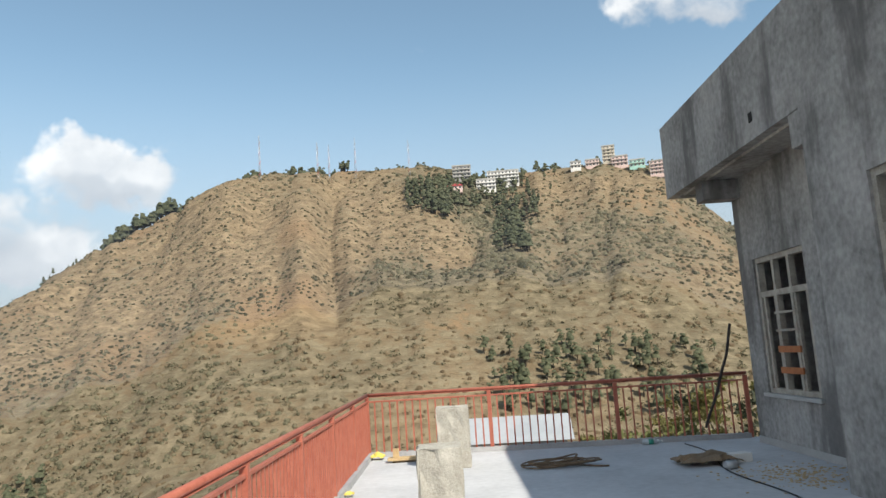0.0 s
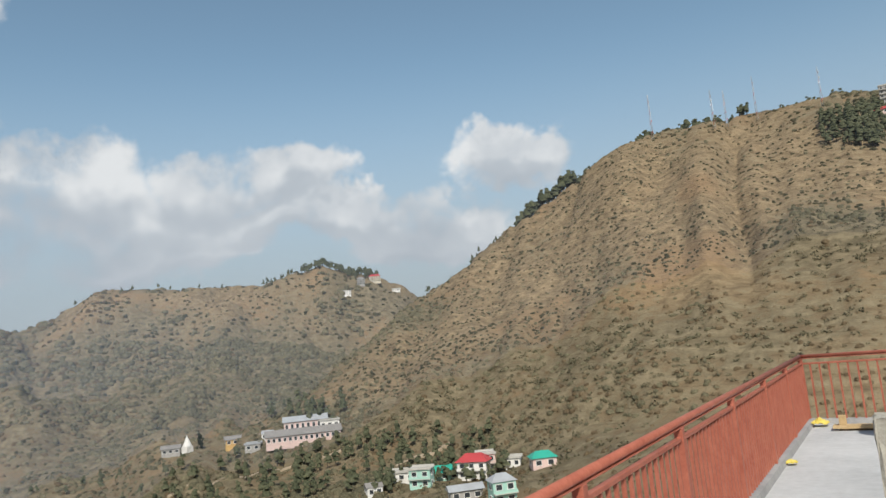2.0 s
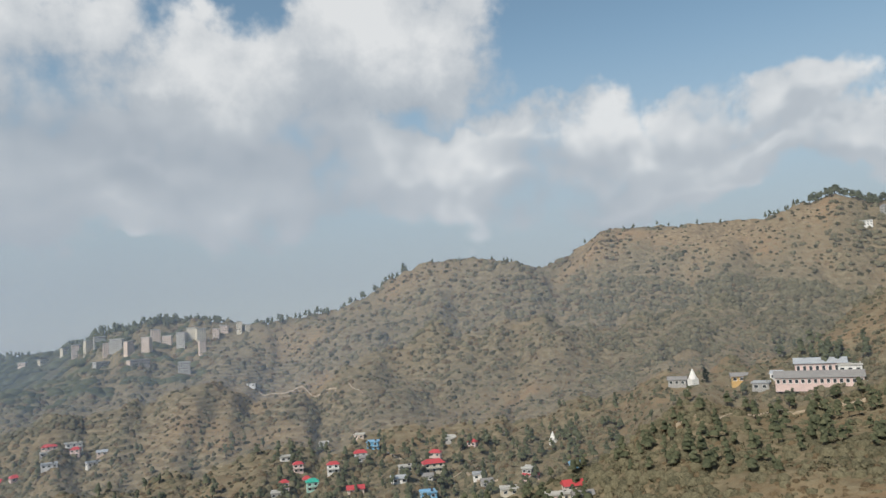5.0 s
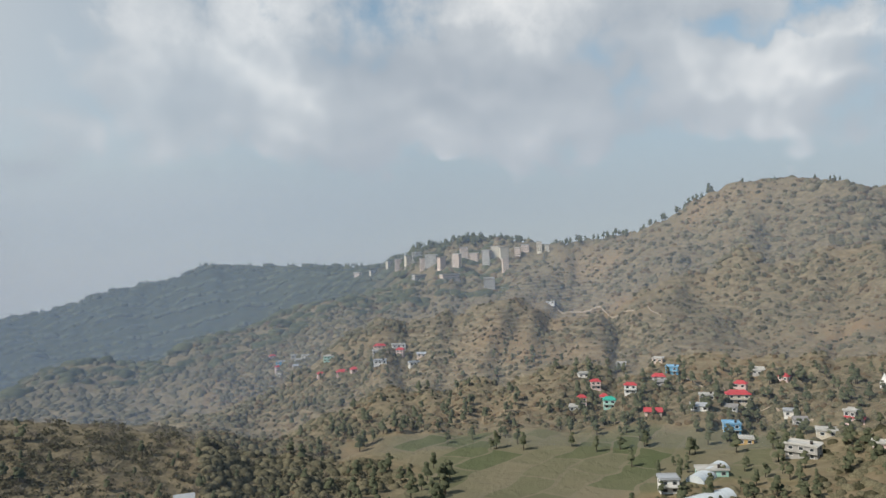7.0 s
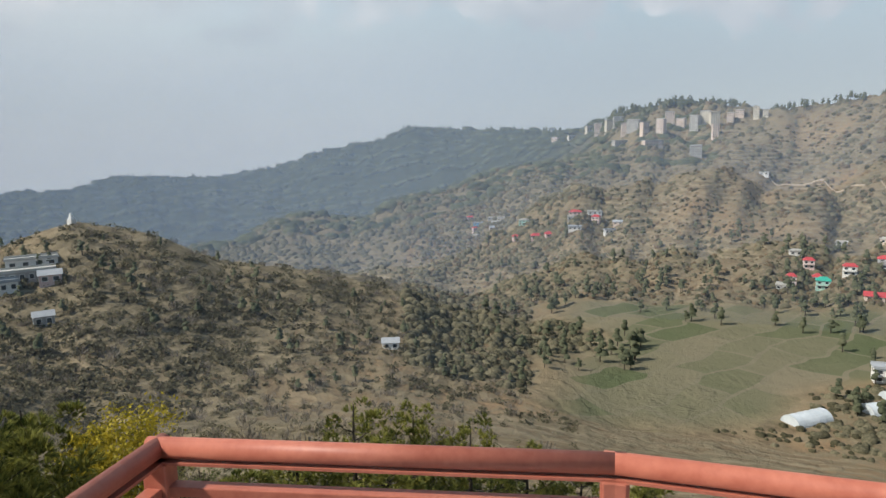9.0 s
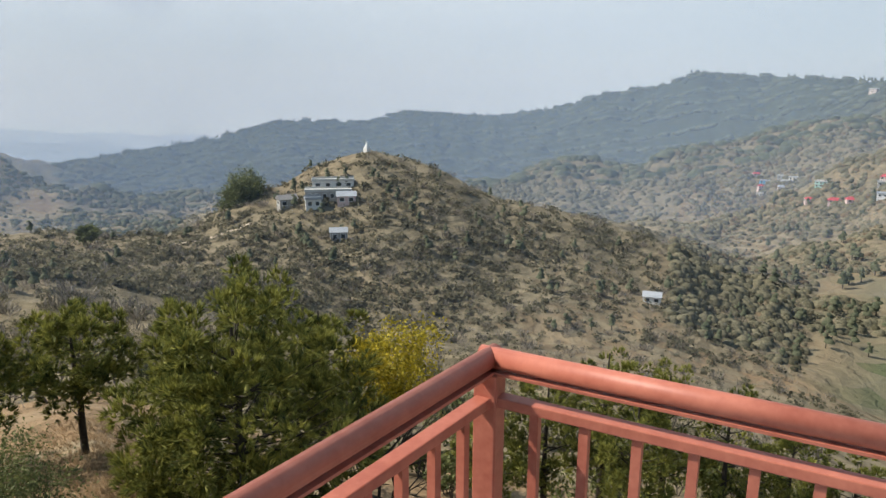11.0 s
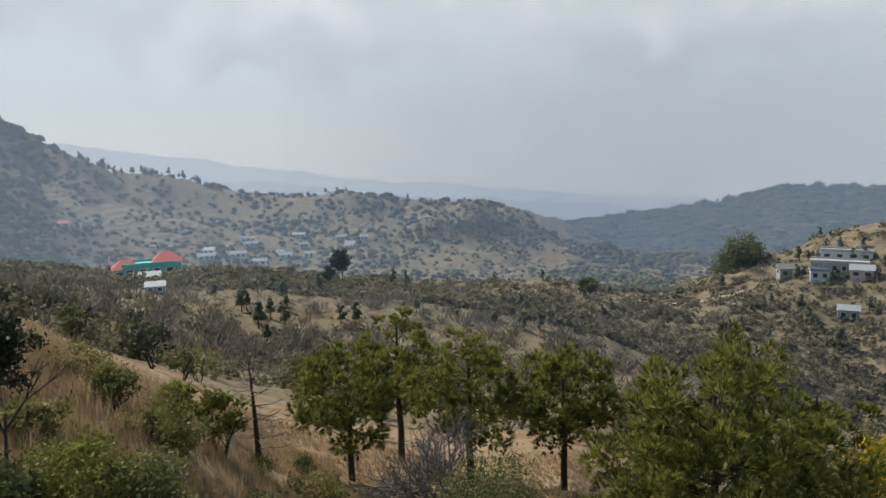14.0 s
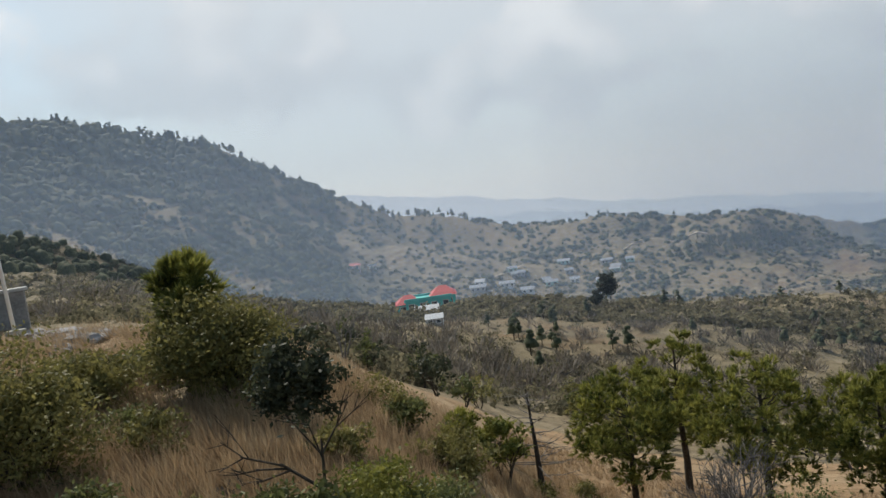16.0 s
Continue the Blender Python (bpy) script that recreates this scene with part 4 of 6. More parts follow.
dense = lambda d: min(1.0, max(0.04, (d - 0.38) * 2.2))
thin = lambda d: 0.35 + 0.3 * (d < 0.5)
LAB = "grey-green thorny scrub dotted over the dry hillside"
scatter_lumps("hillside_scrub", hillside_spots(3000, -24, 62, 110, 390, (0.7, 2.0), dense, 21), M_SCRUB, "grey-green scrub on the foot of the big hill", "scrub", 1.0, FUZZ)
scatter_lumps("hillside_scrub", hillside_spots(4800, -24, 60, 370, 900, (0.7, 2.1), dense, 1), M_SCRUB, LAB, "scrub", 0.9, DOMES)
scatter_lumps("hillside_scrub", hillside_spots(3400, -24, 60, 150, 900, (0.5, 1.5), thin, 2), M_SCRUB_DRY, "small russet bushes dotted over the dry grass slope", "scrub", 0.9, DOMES)
scatter_lumps("hillside_scrub", hillside_spots(6600, 38, 112, 200, 1300, (0.8, 2.6), dense, 3), M_SCRUB, LAB, "scrub", 0.9, DOMES)
scatter_lumps("hillside_scrub", hillside_spots(2400, 55, 112, 340, 1300, (0.8, 2.2), thin, 4), M_SCRUB_DRY, "brownish dry scrub on the far slopes", "scrub", 0.9, DOMES)
scatter_lumps("hillside_scrub", hillside_spots(1500, 98, 236, 55, 165, (0.6, 1.7), dense, 25), M_SCRUB_NEAR, "grey-green scrub on the slope before the ridge", "scrub", 1.1, FINE)
scatter_lumps("hillside_scrub", hillside_spots(7000, 98, 236, 150, 420, (0.7, 2.2), dense, 5), M_SCRUB_NEAR, "dark scrub covering the near ridge and temple hill", "scrub", 1.0, FUZZ)
scatter_lumps("leafless_scrub", hillside_spots(1700, 100, 232, 75, 420, (0.6, 1.5), thin, 6), M_SCRUB_GREY, "leafless greyish brown scrub on the near ridge", "scrub", 1.1, TWIGS)
scatter_lumps("hillside_scrub", hillside_spots(2600, 98, 165, 420, 1050, (1.0, 2.4), dense, 11), M_SCRUB, "grey scrub on the shaded valley slopes", "scrub", 0.9, DOMES)
scatter_lumps("hillside_scrub", hillside_spots(1700, 12, 48, 240, 700, (0.6, 1.7), thin, 12), M_SCRUB, "olive bushes dotted over the steep grass slope", "scrub", 0.9, DOMES)
scatter_lumps("hillside_scrub", hillside_spots(4000, -24, 62, 360, 1100, (0.7, 1.8), thin, 14), M_SCRUB_DARK, "single dark green bushes dotted over the dry slope", "scrub", 1.0, DOMES)
scatter_lumps("hillside_scrub", hillside_spots(2400, 62, 112, 200, 1100, (0.7, 1.9), thin, 15), M_SCRUB_DARK, "single dark green bushes on the valley slope", "scrub", 1.0, DOMES)
scatter_lumps("hillside_scrub", hillside_spots(3600, 196, 240, 300, 1000, (1.5, 3.2), dense, 16), M_FOREST, "pine wood over the hazy southern hill", "scrub", 1.3, DOMES)
scatter_lumps("hillside_scrub", hillside_spots(4600, 150, 236, 330, 1200, (0.9, 2.2), dense, 8), M_FOREST, "dark trees scattered over the hazy southern hills", "scrub", 1.2, DOMES)


def wood(name, spots, label):
    """Far pines: each a stem with a few ragged clumps."""
    rows = []
    bm = bmesh.new()
    for x, y, z, h in spots:
        tube(bm, (x, y, z - 0.5), (x, y, z + h * 0.6), h * 0.028, h * 0.018, 4, caps=False)
        for k in range(4):
            u = 0.42 + 0.46 * k / 3
            w = h * (0.25 - 0.035 * k) * RNG.uniform(0.8, 1.2)
            rows.append((x + RNG.normal() * h * 0.06, y + RNG.normal() * h * 0.06, z + h * u - 0.3 * w, w, RNG.uniform(0.6, 0.9)))
    me = bpy.data.meshes.new("stem")
    bm.to_mesh(me)
    bm.free()
    me.materials.append(M_BARK)
    ob = scatter_lumps(name, rows, M_FOREST, label, "wood", 1.15, DOMES)
    st = new("stem", me)
    st.parent = ob
    return ob


def crest_row(az0, az1, n, h, back=1.0, jitter=0.01, table=None):
    out = []
    for _ in range(n):
        az = random.uniform(az0, az1)
        r, _z = belt(table or HILL, np.array([az]))
        x, y, z = at(az, float(r[0]) * back * random.uniform(1 - jitter, 1 + jitter))
        out.append((x, y, z, random.uniform(*h)))
    return out


big = crest_row(11.8, 15.8, 44, (9, 14)) + crest_row(7.2, 8.8, 10, (8, 12)) + crest_row(9.2, 12, 30, (8, 13)) + crest_row(3.6, 5.5, 7, (5, 9)) + crest_row(-0.5, 3.2, 24, (8, 14)) + crest_row(-9.5, -3, 40, (9, 15))
big += crest_row(-21, -9, 34, (6, 12)) + crest_row(16, 19, 8, (6, 10)) + crest_row(19.2, 25.8, 85, (11, 17), 1.0, 0.012) + crest_row(26, 33, 16, (4, 7))
wood("crest_pines", big, "dark pines standing along the ridge of the big hill")
gl = []
for _ in range(420):
    if random.random() < 0.6:          # the wood round the hilltop houses
        az, el = random.uniform(-3.4, 2.6), random.uniform(9.9, 13.2)
        if el < 10.4 + 0.35 * abs(az + 0.6) + random.uniform(-0.5, 0.9):
            continue
    else:                              # and down the gully beside it
        el = random.uniform(7.4, 13.4)
        az = -5.6 + (el - 10) * 0.12 + random.gauss(0, 0.55 + 0.28 * max(0, el - 9))
    p = site(az, el, 300)
    gl.append((*p, random.uniform(6, 11)))
wood("gully_pines", gl, "dark pine wood filling the gully below the hilltop houses")
bt = crest_row(36.5, 42.5, 110, (9, 14), 1.0, 0.02, table=CREST) + crest_row(42.5, 51, 12, (6, 11), table=CREST) + crest_row(51, 72, 14, (5, 9), table=CREST) + crest_row(72, 86, 70, (9, 15), 1.0, 0.012, table=CREST)
bt += crest_row(86, 97, 160, (9, 15), 1.0, 0.02, table=CREST)
wood("ridge_pines", bt, "dark pines in a line along the far ridge")
ct = crest_row(97, 156, 320, (7, 13), 0.99, 0.02, table=CREST) + crest_row(186, 222, 170, (6, 12), 0.99, 0.02, table=CREST) + crest_row(160, 186, 40, (6, 11), 1.0, 0.02, table=CREST)
wood("southern_ridge_pines", ct, "pines along the hazy southern ridges")
lw = []
for az0, az1, e0, e1, n, h in ((28, 46, -10.5, -6.5, 130, (4, 8)), (40, 46, -5.2, -3.0, 30, (6, 10)), (46, 62, -12, -6.5, 120, (4, 8)), (60, 82, -15.5, -8.5, 190, (5, 9)), (82, 106, -15, -7, 150, (5, 9)), (66, 80, -20.5, -15.5, 60, (4, 8)),
                               (-20, -2, -5.5, 0, 130, (4, 8)), (101, 122, -20, -13, 50, (3, 6)), (122, 150, -15, -7, 60, (3, 6)), (150, 186, -15, -10.8, 40, (2.5, 4.5)), (93, 101, -19, -16, 30, (5, 9))):
    for _ in range(n):
        p = site(random.uniform(az0, az1), random.uniform(e0, e1), 70)
        lw.append((*p, random.uniform(*h)))
for _ in range(150):
    p = site(random.gauss(165.5, 2.2), random.uniform(-7.6, -6.2), 560)
    lw.append((*p, random.uniform(5, 9)))
wood("valley_trees", lw, "scattered trees among the terraces and houses")


# forest clumps, also there to darken ridges that lie under cloud
fr = []
runmax = np.maximum.accumulate(GEL, axis=1)
while len(fr) < 3600:
    az = random.uniform(88, 158)
    i = int((az + 45) / 0.2)
    j = random.randrange(NR)
    if 900 < R_ALL[j] < 2150 and GEL[i, j] >= runmax[i, j] - 0.1 and random.random() < 0.35 + 0.65 * (R_ALL[j] > 1250):
        x, y, z = at(az, R_ALL[j])
        s = random.uniform(7, 14)
        fr.append((x, y, z - 1.5, s, 0.6))
scatter_lumps("ridge_forest", fr, M_FOREST, "dense pine forest darkening the far ridges, partly in place of cloud shadow", "forest", 1.0, DOMES)


# ---- houses ----
def paint(name, c, rough=0.75):
    return mottled(name, tuple(v * 0.82 for v in c), tuple(min(0.9, v * 1.08) for v in c), 0.25, rough, 2.5, 0.1, 0.02)


P_WHITE, P_CREAM, P_PINK = paint("whitewash", (0.74, 0.73, 0.70)), paint("cream_wall", (0.62, 0.56, 0.45)), paint("pink_wall", (0.66, 0.50, 0.46))
P_TEAL, P_MINT, P_BLUE = paint("teal_wall", (0.14, 0.58, 0.54)), paint("mint_wall", (0.38, 0.62, 0.54)), paint("blue_wall", (0.16, 0.40, 0.62))
P_GREY, P_OCHRE, P_TERRA = paint("bare_cement_wall", (0.36, 0.35, 0.33)), paint("ochre_wall", (0.55, 0.36, 0.14)), paint("terracotta_block_wall", (0.62, 0.50, 0.42))
R_RED, R_GREEN, R_TIN, R_BLUE = paint("red_sheet_roof", (0.46, 0.065, 0.07), 0.5), paint("green_sheet_roof", (0.04, 0.36, 0.27), 0.5), paint("grey_tin_roof", (0.36, 0.38, 0.40), 0.5), paint("blue_sheet_roof", (0.22, 0.42, 0.60), 0.5)
R_SLAB, R_STONE = paint("cement_roof_slab", (0.46, 0.45, 0.42)), paint("dull_slate_roof", (0.24, 0.23, 0.22))
M_PANE = mottled("dark_window_pane", (0.02, 0.025, 0.03), (0.06, 0.07, 0.08), 1.0, 0.15, 5, 0.0, 0.001, 0.0, 0.5)
PANES = {}


def pane_mesh(w, h):
    k = (round(w, 1), round(h, 1))
    if k not in PANES:
        bm = bmesh.new()
        box(bm, -k[0] / 2, k[0] / 2, -0.06, 0.06, -k[1] / 2, k[1] / 2)
        me = bpy.data.meshes.new("pane")
        bm.to_mesh(me)
        bm.free()
        me.materials.append(M_PANE)
        bm = bmesh.new()
        a, b = k[0] / 2, k[1] / 2
        for x0, x1, z0, z1 in ((-a - 0.12, -a, -b, b), (a, a + 0.12, -b, b), (-a - 0.12, a + 0.12, b, b + 0.14), (-a - 0.2, a + 0.2, -b - 0.14, -b)):
            box(bm, x0, x1, -0.11, 0.11, z0, z1)
        fr = bpy.data.meshes.new("window")
        bm.to_mesh(fr)
        bm.free()
        fr.materials.append(M_WHITE)
        PANES[k] = (fr, me)
    return PANES[k]


def house(pos, turn, w, d, storeys, wall, roof, roof_mat, label, name="house", group="", sh=3.0, bays=None, balcony=False, sink=2.5, tank=False):
    """A house on a hillside; its front looks along -y before the turn."""
    label = label if len(label.split()) > 4 else label + " on the open hillside"
    root = tagged(new(name), label, "house", group)
    root.location = pos
    root.rotation_euler = (0, 0, radians(turn))
    h = storeys * sh
    part("wall", boxed(-w / 2, w / 2, -d / 2, d / 2, -sink, h), wall, root)
    bm = bmesh.new()
    if roof == "flat":
        box(bm, -w / 2 - 0.4, w / 2 + 0.4, -d / 2 - 0.5, d / 2 + 0.4, h, h + 0.28)
        for a, b, c, e in ((-w / 2 - 0.3, w / 2 + 0.3, -d / 2 - 0.4, -d / 2 - 0.2), (-w / 2 - 0.3, w / 2 + 0.3, d / 2 + 0.1, d / 2 + 0.3)):
            box(bm, a, b, c, e, h + 0.28, h + 0.85)
    else:
        o, rise = min(0.7, w * 0.07), min(w, d) * 0.33
        k = 0.42 * min(w, d) if roof == "hip" else 0.0
        lo = [bm.verts.new((x, y, h - 0.1)) for x, y in ((-w / 2 - o, -d / 2 - o), (w / 2 + o, -d / 2 - o), (w / 2 + o, d / 2 + o), (-w / 2 - o, d / 2 + o))]
        hi = [bm.verts.new((-w / 2 - o + k, 0, h + rise)), bm.verts.new((w / 2 + o - k, 0, h + rise))]
        for fc in ((lo[0], lo[1], hi[1], hi[0]), (lo[2], lo[3], hi[0], hi[1]), (lo[1], lo[2], hi[1]), (lo[3], lo[0], hi[0]), (lo[3], lo[2], lo[1], lo[0])):
            bm.faces.new(fc)
    part("roof", bm, roof_mat, root)
    bays = bays or max(2, int(w / 3.0))
    me = pane_mesh(min(1.5, w / bays * 0.5), sh * 0.46)
    for s in range(storeys):
        for b in range(bays):
            o = new("window", me[0])
            new("pane", me[1]).parent = o
            o.parent, o.location = root, (-w / 2 + w * (b + 0.5) / bays, -d / 2 - 0.01, s * sh + sh * 0.53)
        for sx in (-1, 1):
            o = new("window", me[0])
            new("pane", me[1]).parent = o
            o.parent, o.location, o.rotation_euler = root, (sx * (w / 2 + 0.01), 0, s * sh + sh * 0.53), (0, 0, math.pi / 2)
        if balcony and s:
            bal = part("balcony", boxed(-w / 2 - 0.1, w / 2 + 0.1, -d / 2 - 1.1, -d / 2 - 0.065, s * sh - 0.12, s * sh + 0.10), R_SLAB, root)
            part("balcony_rail", boxed(-w / 2, w / 2, -d / 2 - 1.08, -d / 2 - 1.02, s * sh + 0.10, s * sh + 0.85), wall, bal)
    if tank:
        bm = bmesh.new()
        tube(bm, (w * 0.25, 0, h + 0.28), (w * 0.25, 0, h + 1.5), 0.6, sides=12)
        part("water_tank", bm, M_CABLE, root, "black plastic water tank")
    return root


def place(az, el, from_r=60):
    return site(az, el, from_r)


VILLAGE = [  # azimuth, angle, width, depth, storeys, wall, roof form, roof, words
    (30.5, -9.9, 10, 7, 2, P_WHITE, "hip", R_RED, "white two-storey house with a bright red hipped roof"), (29.6, -9.5, 6, 6, 2, P_PINK, "flat", R_SLAB, "pale pink annexe beside the red-roofed house"),
    (32.9, -9.8, 10, 6, 1, P_MINT, "gable", R_GREEN, "mint house with a sea-green sheet roof"), (34.6, -10.2, 7, 5, 2, P_MINT, "flat", R_SLAB, "mint green flat-roofed house on the slope"),
    (36.0, -9.6, 9, 5, 1, P_WHITE, "flat", R_SLAB, "whitewashed flat-roofed house"), (28.6, -11.9, 6, 5, 2, P_MINT, "hip", R_TIN, "mint house with a grey hipped tin roof"),
    (25.3, -9.5, 7, 5, 1, P_PINK, "hip", R_GREEN, "small pale house with a green hipped roof"), (27.5, -9.3, 5, 4, 1, P_WHITE, "flat", R_SLAB, "small white hut with a black tank"),
    (31.4, -11.4, 9, 4, 1, P_GREY, "gable", R_TIN, "long grey shed with a tin roof"), (38.3, -10.4, 5, 4, 1, P_WHITE, "gable", R_STONE, "small whitewashed hut with a slate roof"),
    (48.2, -5.6, 9, 5, 1, P_OCHRE, "gable", R_STONE, "ochre house with a slate roof"), (46.9, -6.2, 7, 5, 1, P_GREY, "flat", R_TIN, "grey tin-roofed shed on the spur"),
    (45.8, -5.5, 5, 4, 1, P_WHITE, "gable", R_TIN, "small white house beside the long building"), (52.6, -5.7, 9, 5, 1, P_GREY, "gable", R_STONE, "low grey house beside the temple"),
    (71.4, -11.2, 15, 8, 2, P_CREAM, "hip", R_RED, "cream house with a red hipped roof and balcony"), (75.9, -9.3, 10, 7, 2, P_BLUE, "flat", R_BLUE, "bright blue two-storey house"),
    (76.9, -10.0, 10, 7, 2, P_WHITE, "hip", R_RED, "white house with a red roof among trees"), (77.4, -12.3, 11, 7, 1, P_TERRA, "gable", R_RED, "low house with a red sheet roof"),
    (80.6, -11.8, 9, 7, 2, P_MINT, "hip", R_GREEN, "white-green house with a dark green roof"), (81.6, -10.4, 8, 6, 2, P_PINK, "hip", R_RED, "small pink house with a red roof"),
    (79.0, -10.7, 9, 6, 2, P_WHITE, "hip", R_RED, "white house with a small red roof"), (73.5, -11.0, 10, 6, 1, P_GREY, "flat", R_SLAB, "unfinished grey house with a flat roof"),
    (74.0, -11.8, 12, 6, 1, P_WHITE, "gable", R_TIN, "long white shed with a tin roof"), (67.9, -11.9, 9, 6, 1, P_WHITE, "flat", R_TIN, "small white shed with a pale roof"),
    (60.8, -13.0, 12, 8, 1, P_PINK, "gable", R_RED, "pink house with a red sheet roof"), (62.0, -13.7, 14, 6, 1, P_PINK, "flat", R_SLAB, "long pink house with dark windows"),
    (60.5, -11.5, 8, 5, 1, P_BLUE, "gable", R_BLUE, "blue-roofed shed on the slope"), (71.9, -13.4, 10, 8, 2, P_BLUE, "flat", R_BLUE, "pale blue two-storey house beside a yellow one"),
    (71.0, -14.0, 9, 6, 1, P_OCHRE, "flat", R_SLAB, "bright ochre house by the lane"), (67.2, -14.6, 16, 9, 2, P_GREY, "flat", R_SLAB, "bare concrete building under construction"),
    (76.5, -17.6, 9, 7, 2, P_WHITE, "flat", R_TIN, "white house beside the polytunnels"), (73.4, -16.3, 15, 7, 1, P_MINT, "flat", R_SLAB, "mint single-storey house beside the fields"),
    (82.5, -9.5, 9, 6, 1, P_WHITE, "flat", R_SLAB, "whitewashed house above the terraces"), (70.0, -9.0, 9, 6, 1, P_CREAM, "flat", R_SLAB, "cream house on a cut in the slope"),
    (76.9, -8.4, 9, 6, 1, P_TERRA, "flat", R_SLAB, "brick house by the upper track"), (84.8, -3.9, 12, 6, 1, P_WHITE, "flat", R_SLAB, "pale building on the shoulder of the ridge"),
    (104.4, -7.6, 16, 8, 1, P_WHITE, "flat", R_SLAB, "long white building in the shaded village"), (105.9, -7.8, 12, 7, 2, P_BLUE, "flat", R_TIN, "pale blue house in the shaded village"),
    (102.2, -7.7, 13, 8, 2, P_MINT, "flat", R_SLAB, "green-white house in the shaded village"), (100.2, -8.6, 12, 8, 1, P_PINK, "hip", R_RED, "house with a red roof in the shaded village"),
    (101.3, -8.8, 12, 8, 1, P_PINK, "hip", R_RED, "red-roofed house in the shaded village"), (98.3, -8.0, 14, 8, 1, P_WHITE, "flat", R_TIN, "white house with a pale tin roof"),
    (96.8, -7.1, 16, 8, 2, P_WHITE, "flat", R_SLAB, "white two-storey house above the village"), (98.4, -6.9, 10, 8, 1, P_TERRA, "hip", R_RED, "brick house with a red roof"),
    (95.6, -8.3, 13, 7, 1, P_WHITE, "flat", R_TIN, "long white shed below the ridge"), 
    (138.3, -12.9, 5, 3.5, 1, P_GREY, "gable", R_TIN, "small shed with a pale tin roof"), (142.2, -10.2, 6, 4, 1, P_GREY, "gable", R_STONE, "low hut with a slate roof on the temple hill"),
    (140.2, -10.3, 5, 4, 1, P_WHITE, "flat", R_TIN, "small white outbuilding"), 
    (195.4, -5.2, 8, 5, 1, P_PINK, "hip", R_RED, "far house with a red roof"), (194.0, -5.4, 5, 4, 1, P_WHITE, "flat", R_TIN, "far pale shed"),
]
for az, el, w, d, st, wl, rf, rm, words in VILLAGE:
    k = 0.74 if 58 < az < 110 else 1.0
    house(place(az, el), az + random.uniform(-18, 18), w * k, d * k, st, wl, rf, rm, words, group="hillside houses", sh=2.9 * (0.5 + 0.5 * k), balcony=st > 1 and rf != "gable", tank=rf == "flat" and w > 9)
for k in range(26):
    az, el = ((random.uniform(65, 84), random.uniform(-12.6, -8.6)), (random.uniform(95, 107), random.uniform(-8.8, -6.8)), (random.uniform(56, 66), random.uniform(-13.8, -11)))[0 if k < 10 else 1 if k < 21 else 2]
    wl, rf, rm, words = random.choice(((P_GREY, "flat", R_SLAB, "small grey house with a flat roof"), (P_GREY, "gable", R_STONE, "low grey house with a slate roof"), (P_CREAM, "flat", R_SLAB, "small cream house with a flat roof"),
                                       (P_TERRA, "gable", R_TIN, "small brick house with a tin roof"), (P_PINK, "hip", R_RED, "small pale house with a red roof")))
    house(place(az, el), az + random.uniform(-25, 25), random.uniform(4.5, 8), random.uniform(4, 5.5), random.choice((1, 1, 2)), wl, rf, rm, words, group="hillside houses", sh=2.6)
for k in range(16):
    az, el = random.uniform(174, 187), random.uniform(-8.9, -7.0)
    house(place(az, el, 230), az + random.uniform(-20, 20), random.uniform(6, 11), 5, 1, random.choice((P_WHITE, P_GREY, P_MINT)), "gable", R_TIN, "far low house with a pale tin roof", group="far southern village")
for az, el, w, st, wl, words in ((-13.6, 13.9, 11, 5, P_CREAM, "cream five-storey tower house on the ridge"), (-12.3, 13.4, 12, 2, P_PINK, "pink two-storey house on the ridge"), (-14.4, 13.2, 14, 3, P_PINK, "red and pink house on the ridge"),
                                 (-15.7, 13.0, 13, 2, P_MINT, "green-white house on the ridge"), (-17.2, 12.2, 13, 4, P_PINK, "pink four-storey house on the ridge"), (-11.0, 13.4, 9, 2, P_WHITE, "white house on the ridge"),
                                 (-5.2, 12.7, 27, 4, P_WHITE, "long white four-storey hotel with balconies"), (-3.8, 12.4, 16, 3, P_WHITE, "white wing of the hilltop hotel"), (-1.9, 13.3, 15, 4, P_GREY, "bare concrete frame house under construction")):
    house(site(az, el, 450), az, w, 9, st, wl, "flat", R_SLAB, words, group="ridge houses", balcony=True, tank=True)
house(site(-1.0, 12.6, 450), -1, 17, 9, 1, P_PINK, "hip", R_RED, "low house with a red roof below the hilltop", group="ridge houses")
house(site(36.9, 5.6, 600), 37, 17, 9, 3, P_CREAM, "hip", R_RED, "cream three-storey house with a red roof on the far ridge", group="ridge houses", balcony=True)
house(site(38.0, 5.4, 600), 38, 11, 9, 3, P_GREY, "hip", R_STONE, "grey three-storey house on the far ridge", group="ridge houses", balcony=True)
house(site(39.2, 4.7, 600), 39, 13, 8, 2, P_WHITE, "flat", R_SLAB, "white house on the far ridge", group="ridge houses")
house(site(35.3, 4.7, 600), 35, 12, 8, 1, P_WHITE, "flat", R_SLAB, "low white house in the saddle", group="ridge houses")

# long school-like building on the spur, in three blocks
house(place(43.2, -5.9), 43, 34, 8, 1, P_PINK, "gable", R_STONE, "long pink and white building with red trim", sh=3.4, bays=14)
house(place(43.0, -5.1), 43, 20, 7, 1, P_PINK, "gable", R_TIN, "upper pink and white block with a tin roof", sh=4.4, bays=8)
house(place(41.2, -5.3), 41, 9, 7, 1, P_WHITE, "flat", R_SLAB, "white end block of the long building", sh=4.4)

